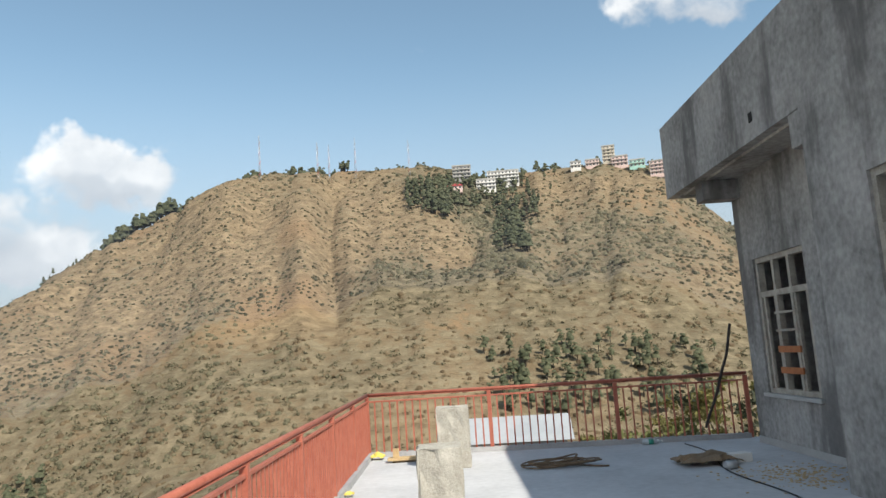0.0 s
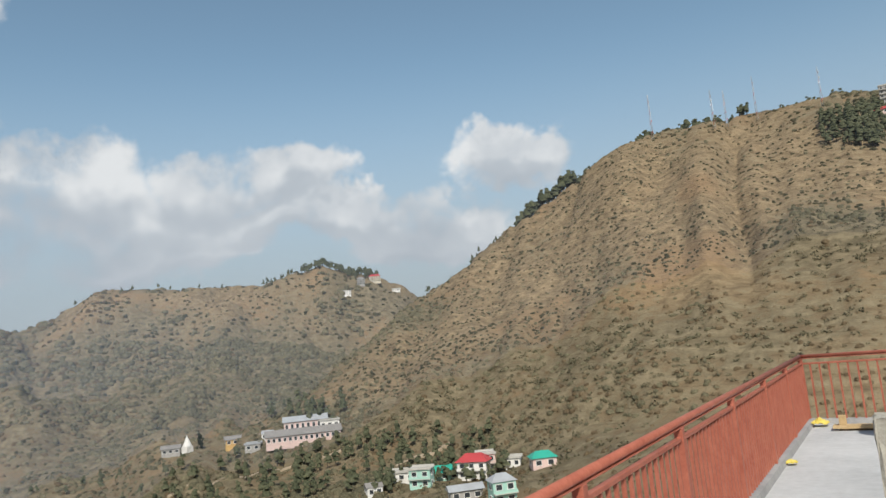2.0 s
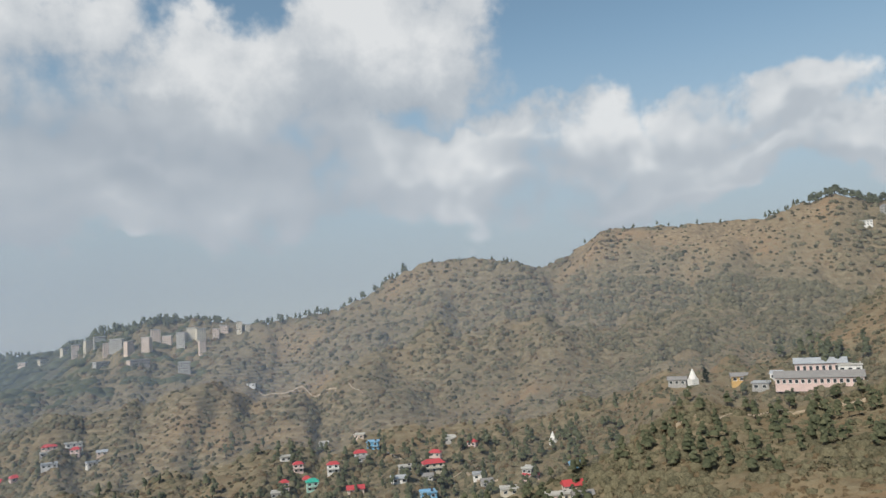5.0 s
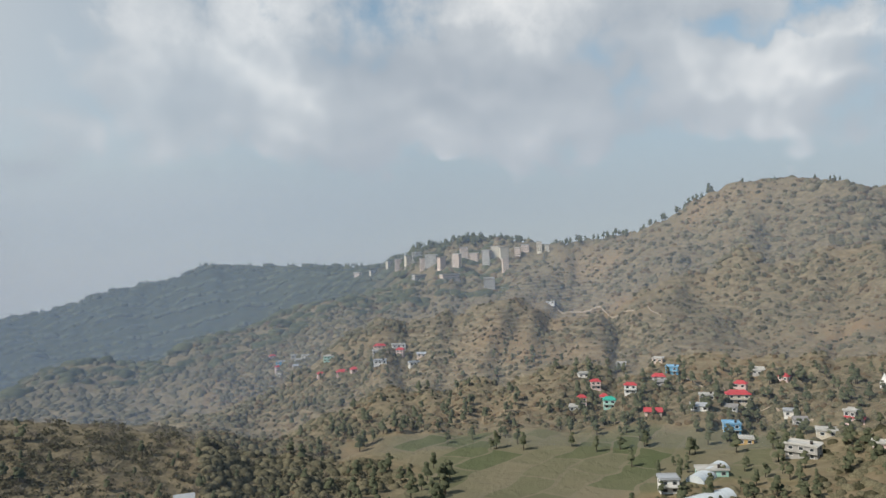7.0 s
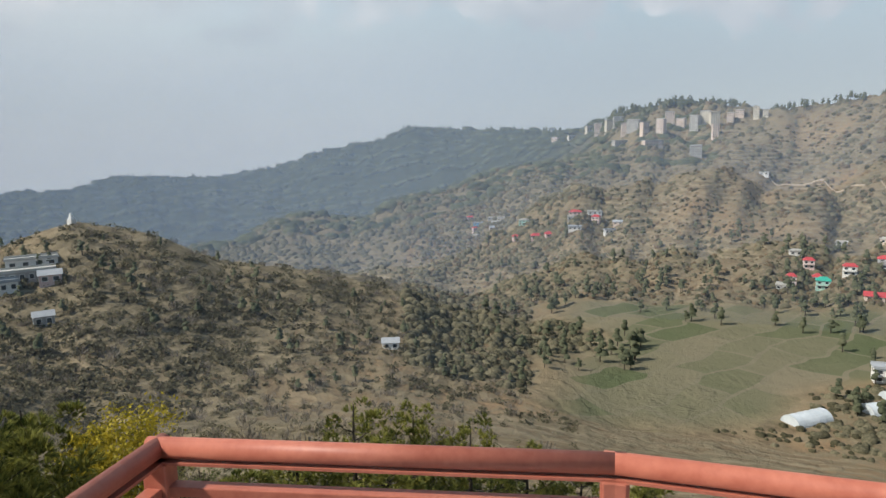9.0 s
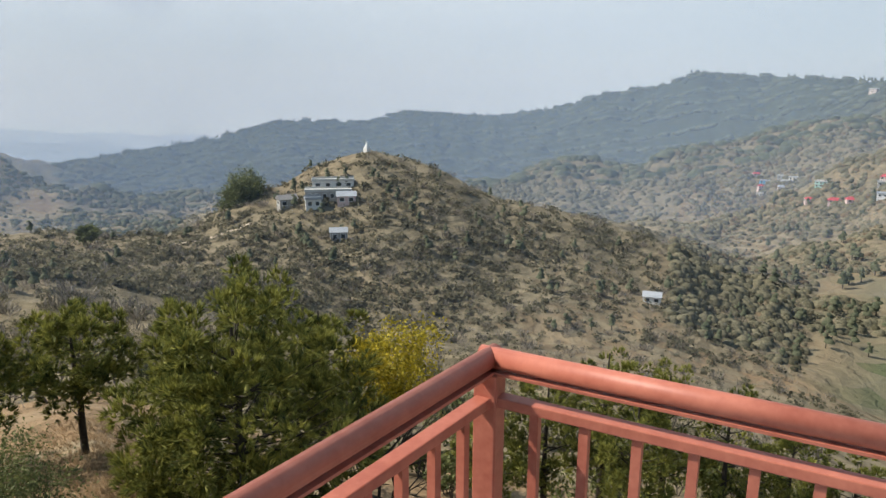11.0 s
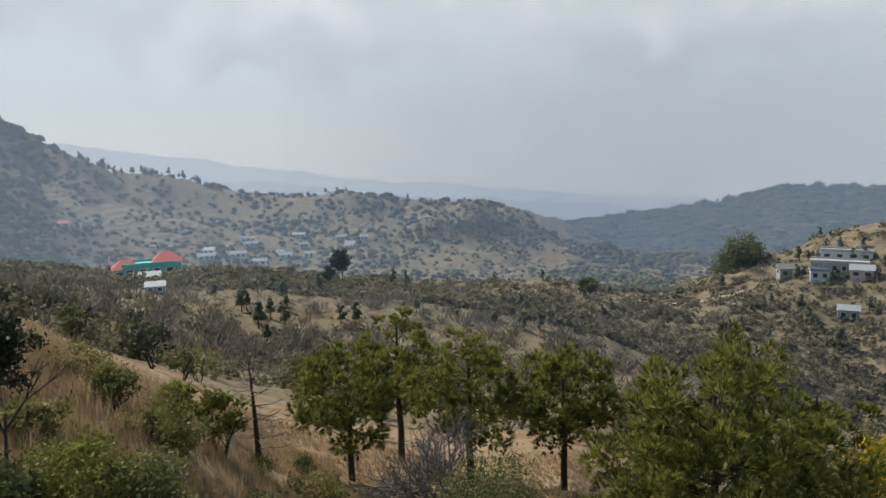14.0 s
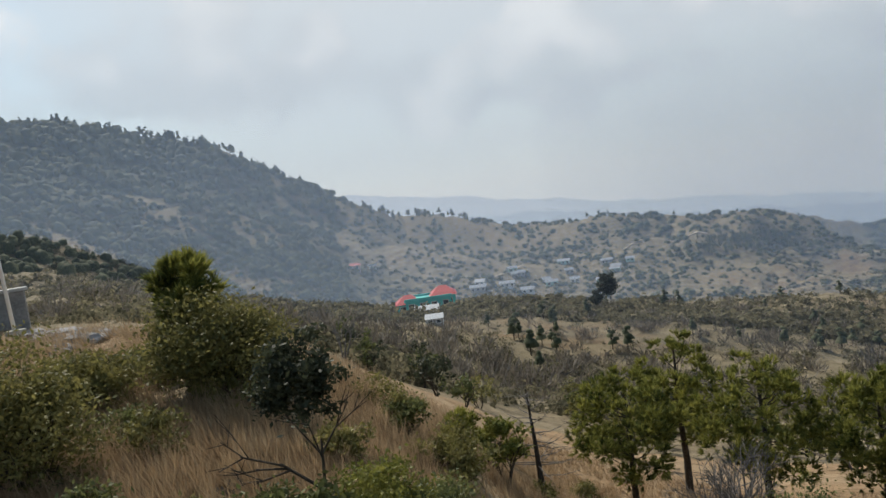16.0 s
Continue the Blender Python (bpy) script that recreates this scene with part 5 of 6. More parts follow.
# apartment town on the ridge
BLOCKS = [(97.3, -0.9, 20, 6), (96.6, -0.8, 22, 7), (95.8, -0.6, 22, 7), (95.1, 0.0, 30, 5), (94.6, -0.9, 22, 7), (94.0, -0.5, 34, 6), (93.2, -0.9, 20, 7), (92.0, -1.0, 22, 9), (91.4, -0.3, 24, 8), (90.6, -0.5, 24, 6),
          (89.6, -0.8, 24, 9), (88.9, -0.4, 24, 8), (88.3, -0.3, 24, 7), (88.2, -1.2, 16, 7), (87.2, -0.2, 16, 6), (86.6, 0.3, 22, 4), (85.5, 0.2, 14, 6), (84.9, 0.2, 12, 4), (95.0, -1.6, 40, 3), (92.6, -1.7, 46, 3), (89.5, -2.5, 26, 5), (98.6, -1.1, 26, 2), (99.8, -1.2, 24, 2)]
for az, el, w, st in BLOCKS:
    house(site(az, el, 900), az + random.uniform(-35, 35), w * 0.55, 9, max(2, st - 1), random.choice((P_TERRA, P_CREAM, P_TERRA, P_GREY)), "flat", R_SLAB, f"cream and terracotta apartment block of {st} storeys on the ridge", "apartment_block", "ridge town", sh=3.1, bays=max(3, w // 5), sink=8)


def spire_temple(pos, s, label):
    root = tagged(new("temple"), label, "temple")
    root.location = pos
    part("wall", boxed(-1.6 * s, 1.6 * s, -1.6 * s, 1.6 * s, -1.5, 2.6 * s), P_WHITE, root)
    bm = bmesh.new()
    bmesh.ops.create_cone(bm, cap_ends=True, segments=8, radius1=1.9 * s, radius2=0.08 * s, depth=4.2 * s, matrix=Matrix.Translation((0, 0, 4.68 * s)))
    part("spire", bm, P_WHITE, root)
    a = math.atan2(-pos[0], -pos[1])
    o = part("doorway", boxed(-0.5 * s, 0.5 * s, -0.1, 0.1, 0.1 * s, 2.0 * s), M_PANE, root)
    d = Vector((-pos[0], -pos[1], 0)).normalized()
    o.location, o.rotation_euler = d * 1.62 * s, (0, 0, math.atan2(d.y, d.x) + math.pi / 2)
    root.rotation_euler = (0, 0, 0)


spire_temple(place(51.5, -5.7), 1.25, "small white temple with a pointed spire on the spur")
spire_temple(place(62.1, -9.6), 1.0, "white temple tower with a pointed cap")
spire_temple(site(135.9, -6.1, 200), 0.62, "tiny white shrine on top of the wooded hill")
leafy(place(50.6, -5.6), 9, 1.5, 2600, M_LEAF_DARK, 0.35, "tall dark cypress beside the temple", 5, "cypress_tree", 1, 2, 0.02, "tree")
# house on the temple hill, in stepped tiers
house(site(139.0, -9.7, 200), 139, 15, 6, 1, P_GREY, "flat", R_SLAB, "pale stepped house with an open verandah on the temple hill", sh=3.0, bays=6)
house(site(138.6, -8.9, 200), 139, 14, 5, 1, P_WHITE, "flat", R_SLAB, "upper tier of the hill house with a roof balustrade", sh=3.0, bays=4)
house(site(137.6, -10.0, 200), 138, 6, 4, 1, P_PINK, "gable", R_TIN, "small pink wing of the hill house", sh=2.6)
# teal house with two red roofs on the near ridge
house(at(190.2, 166), 190, 5, 2.5, 1, P_GREY, "gable", P_WHITE, "low shed with a white sheet roof", sh=1.5)
house(at(189.7, 140), 185, 3.2, 2.2, 1, P_GREY, "gable", P_WHITE, "small hut with a pale sheet roof", sh=1.4)
house(at(113.2, 215), 113, 5, 3.5, 1, P_WHITE, "gable", R_TIN, "small white hut at the foot of the temple hill", sh=2.3)
house(site(190.0, -9.15, 150), 190, 13, 7, 1, P_TEAL, "flat", P_TEAL, "turquoise house, the middle part with a flat roof", sh=3.4, bays=4)
house(site(188.8, -9.15, 150), 189, 7, 8, 1, P_TEAL, "hip", R_RED, "turquoise house wing with a red hipped roof", sh=4.2, bays=2)
house(site(191.6, -9.15, 150), 192, 6.5, 7, 1, P_TEAL, "hip", R_RED, "turquoise house end with a low red roof", sh=3.0, bays=2)


def mast(az, h, label):
    p = site(az, 14.0, 600)
    root = tagged(new("radio_mast"), label, "mast", "hilltop masts")
    root.location = p
    me = bmesh.new()
    w = 0.9
    for sx, sy in ((-1, -1), (1, -1), (1, 1), (-1, 1)):
        tube(me, (sx * w, sy * w, -1), (sx * 0.25, sy * 0.25, h), 0.10, 0.06, 5)
    part("lattice_legs", me, M_STEEL, root)
    for k in range(9):
        z = h * (k + 0.5) / 9
        u = w + (0.25 - w) * z / h
        bm = bmesh.new()
        for a, b in (((-u, -u), (u, u)), ((-u, u), (u, -u)), ((-u, -u), (u, -u)), ((u, -u), (u, u))):
            tube(bm, (*a, z - h / 18), (*b, z + h / 18), 0.055, sides=4)
        part("brace", bm, R_RED if k % 2 else M_STEEL, root)
    for k, z in enumerate((h * 0.72, h * 0.85)):
        part("dish", tube(bmesh.new(), (0.5, -0.5, z), (0.8, -0.9, z), 0.45, 0.45, 10), P_GREY, root)


for az, h in ((14.1, 40), (9.6, 32), (8.7, 32), (6.6, 38), (2.3, 32)):
    mast(az, h, "red and white lattice radio mast on the ridge")


def polytunnel(az, r, length, turn, label):
    x, y, z = at(az, r)
    root = tagged(new("polytunnel"), label, "greenhouse", "polytunnels in the fields")
    root.location, root.rotation_euler = (x, y, z - 0.3), (0, 0, radians(turn))
    bm = bmesh.new()
    n, ra = 12, 3.6
    rows = [[bm.verts.new((ra * math.cos(math.pi * k / n), yy, ra * 0.85 * math.sin(math.pi * k / n))) for k in range(n + 1)] for yy in (0, length)]
    for k in range(n):
        bm.faces.new((rows[0][k], rows[0][k + 1], rows[1][k + 1], rows[1][k]))
    bm.faces.new(rows[0])
    bm.faces.new(rows[1][::-1])
    part("cover", bm, M_SHEET, root)
    for i in range(6):
        bm = bmesh.new()
        yy = length * i / 5
        for k in range(n):
            a, b = math.pi * k / n, math.pi * (k + 1) / n
            tube(bm, (3.66 * math.cos(a), yy, 3.12 * math.sin(a)), (3.66 * math.cos(b), yy, 3.12 * math.sin(b)), 0.05, sides=4, caps=False)
        part("hoop", bm, M_STEEL, root)


M_SHEET = mottled("milky_plastic_sheet", (0.42, 0.47, 0.50), (0.62, 0.66, 0.68), 0.3, 0.35, 3, 0.1, 0.02)
polytunnel(74.6, 285, 24, 50, "long milky polytunnel greenhouse")
polytunnel(76.2, 255, 26, 30, "long milky polytunnel greenhouse")
polytunnel(77.4, 240, 20, 30, "milky polytunnel greenhouse in the fields")
polytunnel(82.2, 222, 13, 40, "short milky polytunnel beside the fields")


def strip(name, pts, width, mat, label, lift=0.25):
    """A track laid over the land through places given as azimuth and distance."""
    bm = bmesh.new()
    prev = None
    fine = []
    for (a0, r0), (a1, r1) in zip(pts, pts[1:]):
        n = max(2, int(abs(a1 - a0) / 0.25))
        fine += [(a0 + (a1 - a0) * k / n, r0 + (r1 - r0) * k / n) for k in range(n)]
    fine.append(pts[-1])
    for a, r in fine:
        p, q = at(a, r - width / 2), at(a, r + width / 2)
        z = max(p[2], q[2]) + lift
        row = [bm.verts.new((p[0], p[1], z - 0.15)), bm.verts.new((q[0], q[1], z)), bm.verts.new((p[0], p[1], z - 1.6))]
        if prev:
            bm.faces.new((prev[0], row[0], row[1], prev[1]))
            bm.faces.new((prev[2], row[2], row[0], prev[0]))
        prev = row
    return tagged(part(name, bm, mat), label, "track", kind="structure")


M_TRACK = mottled("dusty_track", (0.30, 0.24, 0.17), (0.46, 0.38, 0.28), 0.2, 0.95, 2.0, 0.2, 0.05)
rr = lambda az, el: (az, float(site(az, el, 90).xy.length))
strip("road_valley", [rr(53, -8.6), rr(50, -8.2), rr(46, -7.7), rr(43.5, -7.4), rr(40.5, -7.0)], 3.4, M_TRACK, "pale dusty road along the hillside")
strip("road_upper", [rr(36.5, -8.6), rr(34.2, -8.0), rr(32, -7.3)], 3.0, M_TRACK, "dusty track climbing the hillside")
strip("road_ridge", [rr(84.5, -3.9), rr(81, -4.2), rr(78.5, -4.6), rr(76.5, -5.1)], 4.0, M_TRACK, "pale track across the far slope")
strip("road_village", [rr(75.4, -9.5), rr(72, -10.6), rr(69, -11.4), rr(66.5, -12.2)], 3.0, M_TRACK, "earth lane through the village")
strip("road_south", [rr(190, -7.0), rr(184, -7.2), rr(179, -6.6), rr(173, -5.9), rr(168, -6.1)], 4.0, M_TRACK, "pale road over the southern hills")
strip("path_temple_hill", [rr(151, -12.6), rr(148, -12.3), rr(145, -11.4)], 2.2, M_TRACK, "earth path to the house on the temple hill")

# ---- plants below the terrace ----
def tall(az, r, el):
    """The height that takes a plant at this place up to the given angle."""
    return EYE + r * math.tan(radians(el)) - at(az, r)[2]


pine(at(175.9, 27), tall(175.9, 27, -15.8), 2.3, 0.30, 620, seed=1)
pine(at(171.9, 33), tall(171.9, 33, -13.2), 2.2, 0.30, 640, seed=2, label="tall slim chir pine with a dark crown")
pine(at(166.4, 29), tall(166.4, 29, -15.0), 2.6, 0.30, 700, seed=3)
pine(at(158.9, 29), tall(158.9, 29, -16.0), 2.5, 0.32, 700, seed=4)
pine(at(147.8, 24), tall(147.8, 24, -16.3), 4.5, 0.05, 2900, needle=0.42, limbs=100, seed=5, label="broad chir pine with dense long needles")
pine(at(141.0, 29), tall(141, 29, -17.5), 2.8, 0.2, 900, seed=6)
for k, (az, r, el, cr) in enumerate(((117.0, 34, -19.0, 2.6), (112.0, 36, -20.0, 2.4), (107.2, 38, -21.2, 2.4), (102.5, 40, -22.6, 2.4), (98.0, 41, -24.0, 2.4), (121.8, 33, -21.5, 2.2), (114.4, 31, -22.5, 2.2), (126.5, 32, -24, 2.0), (93, 42, -25, 2.4))):
    pine(at(az, r), tall(az, r, el - 1.6), cr, 0.3, 560, seed=40 + k, label="chir pine on the steep slope below the terrace")
pine(at(188.5, 17), tall(188.5, 17, -16.9), 0.42, 0.25, 90, needle=0.22, limbs=10, seed=14, label="pine sapling in the dry grass")
pine(at(206.6, 15), tall(206.6, 15, -2.6), 0.55, 0.5, 190, needle=0.3, limbs=14, seed=15, label="pine rising out of a thicket")
leafy(at(135.4, 28), tall(134.6, 28, -18.6), 2.4, 6800, M_YELLOW, 0.09, "yellow-flushed spreading tree with grey limbs", 20, "yellow_tree", 4, 4, 0.55, "tree")
dead_pine(at(182.9, 21), tall(182.9, 21, -15.7), "dead pine with bare side branches", 21)
bare_tree(at(168.4, 22.5), 4.4, 8, 4, "grey leafless spreading tree", 22)
leafy(at(199.6, 9.6), tall(199.6, 9.6, -8.4), 0.55, 4200, M_LEAF_DARK, 0.045, "dark broad-leaved tree with glossy leaves", 24, "broadleaf_tree", 1, 4, 0.52, "tree")
leafy(at(204.8, 14.5), tall(205, 14.5, -5.6), 1.35, 24000, M_LEAF_OLIVE, 0.045, "large dense olive-green thicket on the grassy bank", 25, stems=7, depth=4)
leafy(at(203.0, 16), tall(203, 16, -9), 1.1, 4200, M_LEAF_DARK, 0.08, "dark thicket behind the grass", 26, stems=6)
leafy(at(217.6, 12), tall(217.6, 12, -6.5), 1.2, 14000, M_LEAF_OLIVE, 0.042, "olive scrub at the edge of the bank", 27, stems=7)
leafy(at(213.5, 15), tall(213.5, 15, -7.5), 0.9, 8500, M_LEAF_OLIVE, 0.045, "olive bush on the bank", 28, stems=6)
leafy(at(185.6, 19), tall(185.6, 19, -16.6), 0.7, 1800, M_LEAF_FRESH, 0.07, "fresh yellow-green sapling in the dry grass", 29, stems=5, depth=3)
leafy(at(194.6, 9.5), tall(194.6, 9.5, -17.8), 0.75, 8000, M_LEAF_FRESH, 0.035, "yellow-green bush in the dry grass", 30, stems=6)
leafy(at(191.0, 9.5), tall(191, 9.5, -19.5), 0.8, 6500, M_LEAF, 0.035, "green bush below the terrace", 31, stems=6)
leafy(at(165.5, 18.5), tall(165.5, 18.5, -24.2), 1.9, 12000, M_LEAF, 0.05, "wide green bush below the pines", 32, stems=7)
leafy(at(214.0, 8.2), 0.75, 0.8, 3600, M_LEAF_FRESH, 0.045, "low yellowish bush in the dry grass", 61, stems=6)
leafy(at(198.6, 9.2), 0.9, 0.6, 2600, M_LEAF, 0.055, "low green bush in the dry grass", 62, stems=6)
leafy(at(189.0, 15.0), 0.9, 0.8, 2200, M_LEAF_OLIVE, 0.06, "low olive scrub in the dry grass", 63, stems=6)
leafy(at(180.5, 15.5), 0.8, 0.9, 2200, M_LEAF_OLIVE, 0.06, "low brown-green scrub on the grassy slope", 64, stems=6)
leafy(at(178.5, 19), 1.0, 1.1, 2400, M_LEAF_OLIVE, 0.06, "low scrub on the brown slope", 33, stems=6)
leafy(at(127.0, 26), 3.0, 1.7, 3600, M_LEAF_FRESH, 0.07, "bright shrub beside the pines", 34, stems=5)
leafy(at(156.5, 215), 6.5, 3.2, 2600, M_LEAF, 0.45, "dark round tree on the near ridge", 35, "ridge_tree", 2, 3, 0.25, "tree")
leafy(Vector(at(145.4, 280)) - Vector((0, 0, 3)), 14, 9.5, 9000, M_LEAF, 0.5, "huge dark spreading tree beside the hill house", 36, "banyan_tree", 4, 3, 0.0, "tree")
leafy(at(175.9, 184), 9.6, 3.0, 2600, M_LEAF_DARK, 0.35, "lone round tree on the near ridge", 37, "ridge_tree", 1, 3, 0.42, "tree")
leafy(at(177.0, 183), 4.0, 2.2, 1400, M_LEAF_DARK, 0.3, "small dark tree on the near ridge", 38, "ridge_tree", 1, 3, 0.15, "tree")
for k in range(70):
    az, r = random.uniform(96, 152), random.uniform(36, 70)
    leafy(at(az, r), random.uniform(2.2, 4.8), random.uniform(1.0, 2.0), 420, random.choice((M_LEAF, M_LEAF_OLIVE, M_LEAF_DARK, M_LEAF)), 0.16, "dense shrub on the steep slope below the terrace", 100 + k, stems=3, depth=2)
for k in range(46):
    az, r = random.uniform(152, 200), random.uniform(38, 80)
    leafy(at(az, r), random.uniform(1.6, 3.4), random.uniform(0.9, 1.7), 340, random.choice((M_LEAF_OLIVE, M_LEAF_DARK, M_LEAF)), 0.15, "scrub bush on the slope beyond the pines", 200 + k, stems=3, depth=2)
for k in range(26):
    az, r = random.uniform(150, 204), random.uniform(40, 120)
    bare_tree(at(az, r), random.uniform(2.5, 5), 3, 3, "grey leafless tree on the far bank", 300 + k)


for k in range(30):
    az, r = (random.uniform(195, 214), random.uniform(7.5, 14)) if k < 18 else (random.uniform(174, 191), random.uniform(13, 25))
    bare_tree(at(az, r), random.uniform(0.5, 0.95), 6, 2, "low leafless shrub among the dry grass", 700 + k)
for k in range(34):
    az, r = (random.uniform(186, 216), random.uniform(8, 18)) if k < 22 else (random.uniform(158, 186), random.uniform(15, 24))
    leafy(at(az, r), random.uniform(0.4, 0.9), random.uniform(0.35, 0.8), 1300, random.choice((M_LEAF_OLIVE, M_LEAF_OLIVE, M_LEAF)), 0.045, "low olive-brown scrub in the dry grass", 760 + k, stems=6, depth=2)


def grass_patch(name, n, az0, az1, r0, r1, length, label, thresh=0.42, seed=0):
    rnd = np.random.default_rng(seed)
    pts = []
    while len(pts) < n:
        az, r = rnd.uniform(az0, az1), r0 * (r1 / r0) ** rnd.random()
        x, y = -r * math.sin(radians(az)), r * math.cos(radians(az))
        if float(fbm(np.array([x / 2.2]), np.array([y / 2.2]), 3, 77)[0]) > thresh + 0.12 * rnd.random() - 0.06:
            if x > SW.x - 0.5 and y > SW.y - 0.5:
                continue
            pts.append((x, y, height(x, y) - 0.03))
    p = np.array(pts)
    d = np.stack([0.25 + rnd.normal(size=n) * 0.22, 0.1 + rnd.normal(size=n) * 0.22, np.ones(n)], 1)
    size = np.repeat(rnd.uniform(0.55, 1.5, n), 7)
    v, f = spikes(p, d, 7, length, 0.009, 0.42)
    v = v.reshape(-1, 3, 3)
    v[:, 2] = v[:, 0] + (v[:, 2] - v[:, 0]) * size[:, None]
    v = v.reshape(-1, 3)
    return tagged(new(name, mesh_from(name, v, f, M_GRASS)), label, "grass", kind="stuff")


grass_patch("dry_grass", 22000, 183, 226, 6.5, 24, 0.50, "tall straw-coloured dry grass on the bank", 0.40, 1)
grass_patch("dry_grass", 13000, 152, 186, 14, 36, 0.36, "short dry grass on the slope under the pines", 0.34, 2)

shed = at(-4.6, 62)
shed_z = EYE - 62 * math.tan(radians(5.4)) - 3.75
house((shed[0], shed[1], shed_z), -4, 8, 5, 1, M_PLASTER_PALE, "gable", R_TIN, "long shed with a pale corrugated roof below the terrace", sh=2.4, sink=max(1.0, shed_z - shed[2] + 1.5))
for k in range(13):
    az, r = random.uniform(-24, -7.5), random.uniform(44, 62)
    el = np.interp(az, [-24, -18, -12, -7], [0.5, -0.5, -3.0, -4.5]) + random.uniform(-1.5, 0.2)
    leafy(at(az, r), max(3.0, tall(az, r, el)), random.uniform(1.6, 2.6), 1100, random.choice((M_LEAF, M_LEAF_DARK, M_LEAF_OLIVE)), 0.2, "leafy green tree behind the north railing", 500 + k, "broadleaf_tree", 2, 3, 0.35, "tree")

# ---- odds and ends ----
def build_pole():
    x, y, z = at(218.1, 27)
    root = tagged(new("steel_pole"), "thin white steel pole on the bank", "pole")
    root.location = (x, y, z)
    part("shaft", tube(bmesh.new(), (0, 0, -0.3), (0.2, 0.1, 6.6), 0.06, 0.05, 12), M_WHITE, root)
    part("base", boxed(-0.22, 0.22, -0.22, 0.22, -0.3, 0.18, bevel=0.02), M_CONCRETE, root)
    part("bracket", tube(bmesh.new(), (0, 0, 5.2), (0.35, 0.2, 5.2), 0.03, sides=6), M_STEEL, root)


build_pole()
M_RUBBLE = mottled("grey_rubble", (0.12, 0.12, 0.12), (0.36, 0.35, 0.34), 2.0, 0.95, 12, 0.5, 0.02, vary=0.6)
wx, wy, wz = at(220.6, 29)
wallob = tagged(part("retaining_wall", boxed(-1.7, 1.7, -0.25, 0.25, -0.8, 1.0, bevel=0.03), M_RUBBLE), "low dark stone retaining wall with a pale coping", "wall")
wallob.location, wallob.rotation_euler = (wx, wy, wz), (0, 0, radians(35))
cop = part("coping", boxed(-1.8, 1.8, -0.32, 0.32, 1.0, 1.1), M_PLASTER_PALE, wallob)
rub = [(*at(214.6 + random.gauss(0, 1.0), 25 + random.gauss(0, 1.2)), random.uniform(0.08, 0.3), 0.7) for _ in range(260)]
scatter_lumps("rubble_heap", rub, M_RUBBLE, "heap of grey broken stone on the bank", "rubble", 0.9, STONES)


def curve_tube(name, pts, radius, mat, label, category):
    cu = bpy.data.curves.new(name, "CURVE")
    cu.dimensions, cu.bevel_depth, cu.bevel_resolution = "3D", radius, 3
    sp = cu.splines.new("POLY")
    sp.points.add(len(pts) - 1)
    for q, p in zip(sp.points, pts):
        q.co = (*p, 1)
    ob = new(name, cu)
    me = bpy.data.meshes.new_from_object(ob.evaluated_get(bpy.context.evaluated_depsgraph_get()))
    bpy.data.objects.remove(ob)
    me.materials.append(mat)
    return tagged(new(name, me), label, category)


coil = []
for k in range(150):
    a = k * 0.25
    rx, ry = 0.34 + 0.10 * math.sin(k * 0.13), 0.16 + 0.05 * math.cos(k * 0.17)
    coil.append((1.38 + rx * math.cos(a) + 0.18 * math.sin(k * 0.05), 9.95 + ry * math.sin(a), 0.02 + 0.03 * (1 + math.sin(k * 0.31)) + (0.13 * math.exp(-((k - 75) / 5) ** 2))))
curve_tube("wire_coil", coil, 0.011, M_ROPE, "loose coil of rusty wire on the floor", "wire")
tail = [(0.86 + 1.1 * k / 20, 10.16 - 0.42 * k / 20 + 0.05 * math.sin(k * 0.6), 0.014) for k in range(21)]
curve_tube("iron_bar", tail, 0.012, M_ROPE, "bent rusty reinforcing bar on the floor", "bar")
wire = [(3.42 - 0.30 * k / 24 + 0.09 * math.sin(k * 0.35), 11.2 - 4.3 * k / 24, 0.012) for k in range(25)]
curve_tube("cable", wire, 0.008, M_CABLE, "thin black cable trailing over the floor", "cable")
hang = [(4.38 - 0.55 * (k / 16) ** 1.3, 11.42 + 0.02 * math.sin(k), 1.75 - 1.55 * k / 16) for k in range(17)]
curve_tube("hanging_cable", hang, 0.022, M_CABLE, "thick black cable tied over the railing corner", "cable")


def crumpled(name, x, y, w, d, h, mat, label, category, seed):
    rnd = random.Random(seed)
    bm = bmesh.new()
    bmesh.ops.create_grid(bm, x_segments=9, y_segments=7, size=0.5)
    for v in bm.verts:
        k = 1 - max(abs(v.co.x), abs(v.co.y)) * 1.5
        v.co = Vector((v.co.x * w + rnd.uniform(-.03, .03) * w, v.co.y * d + rnd.uniform(-.05, .05) * d, 0.012 + max(0, k) * h * rnd.uniform(0.4, 1.1) + rnd.uniform(0, .3) * h))
    bmesh.ops.solidify(bm, geom=bm.faces[:], thickness=0.006)
    ob = part(name, bm, mat)
    ob.location = (x, y, 0.006)
    return tagged(ob, label, category)


crumpled("cardboard_sheet", 3.12, 9.45, 0.75, 0.5, 0.14, M_CARD, "crushed brown cardboard lying on the floor", "cardboard", 3)
crumpled("plastic_scrap", -1.24, 11.75, 0.24, 0.2, 0.10, M_YELLOW_BAG, "crumpled pale yellow plastic by the kerb", "scrap", 4)
crumpled("plastic_scrap", -1.28, 8.8, 0.12, 0.1, 0.05, M_YELLOW_BAG, "small yellow plastic scrap by the kerb", "scrap", 5)


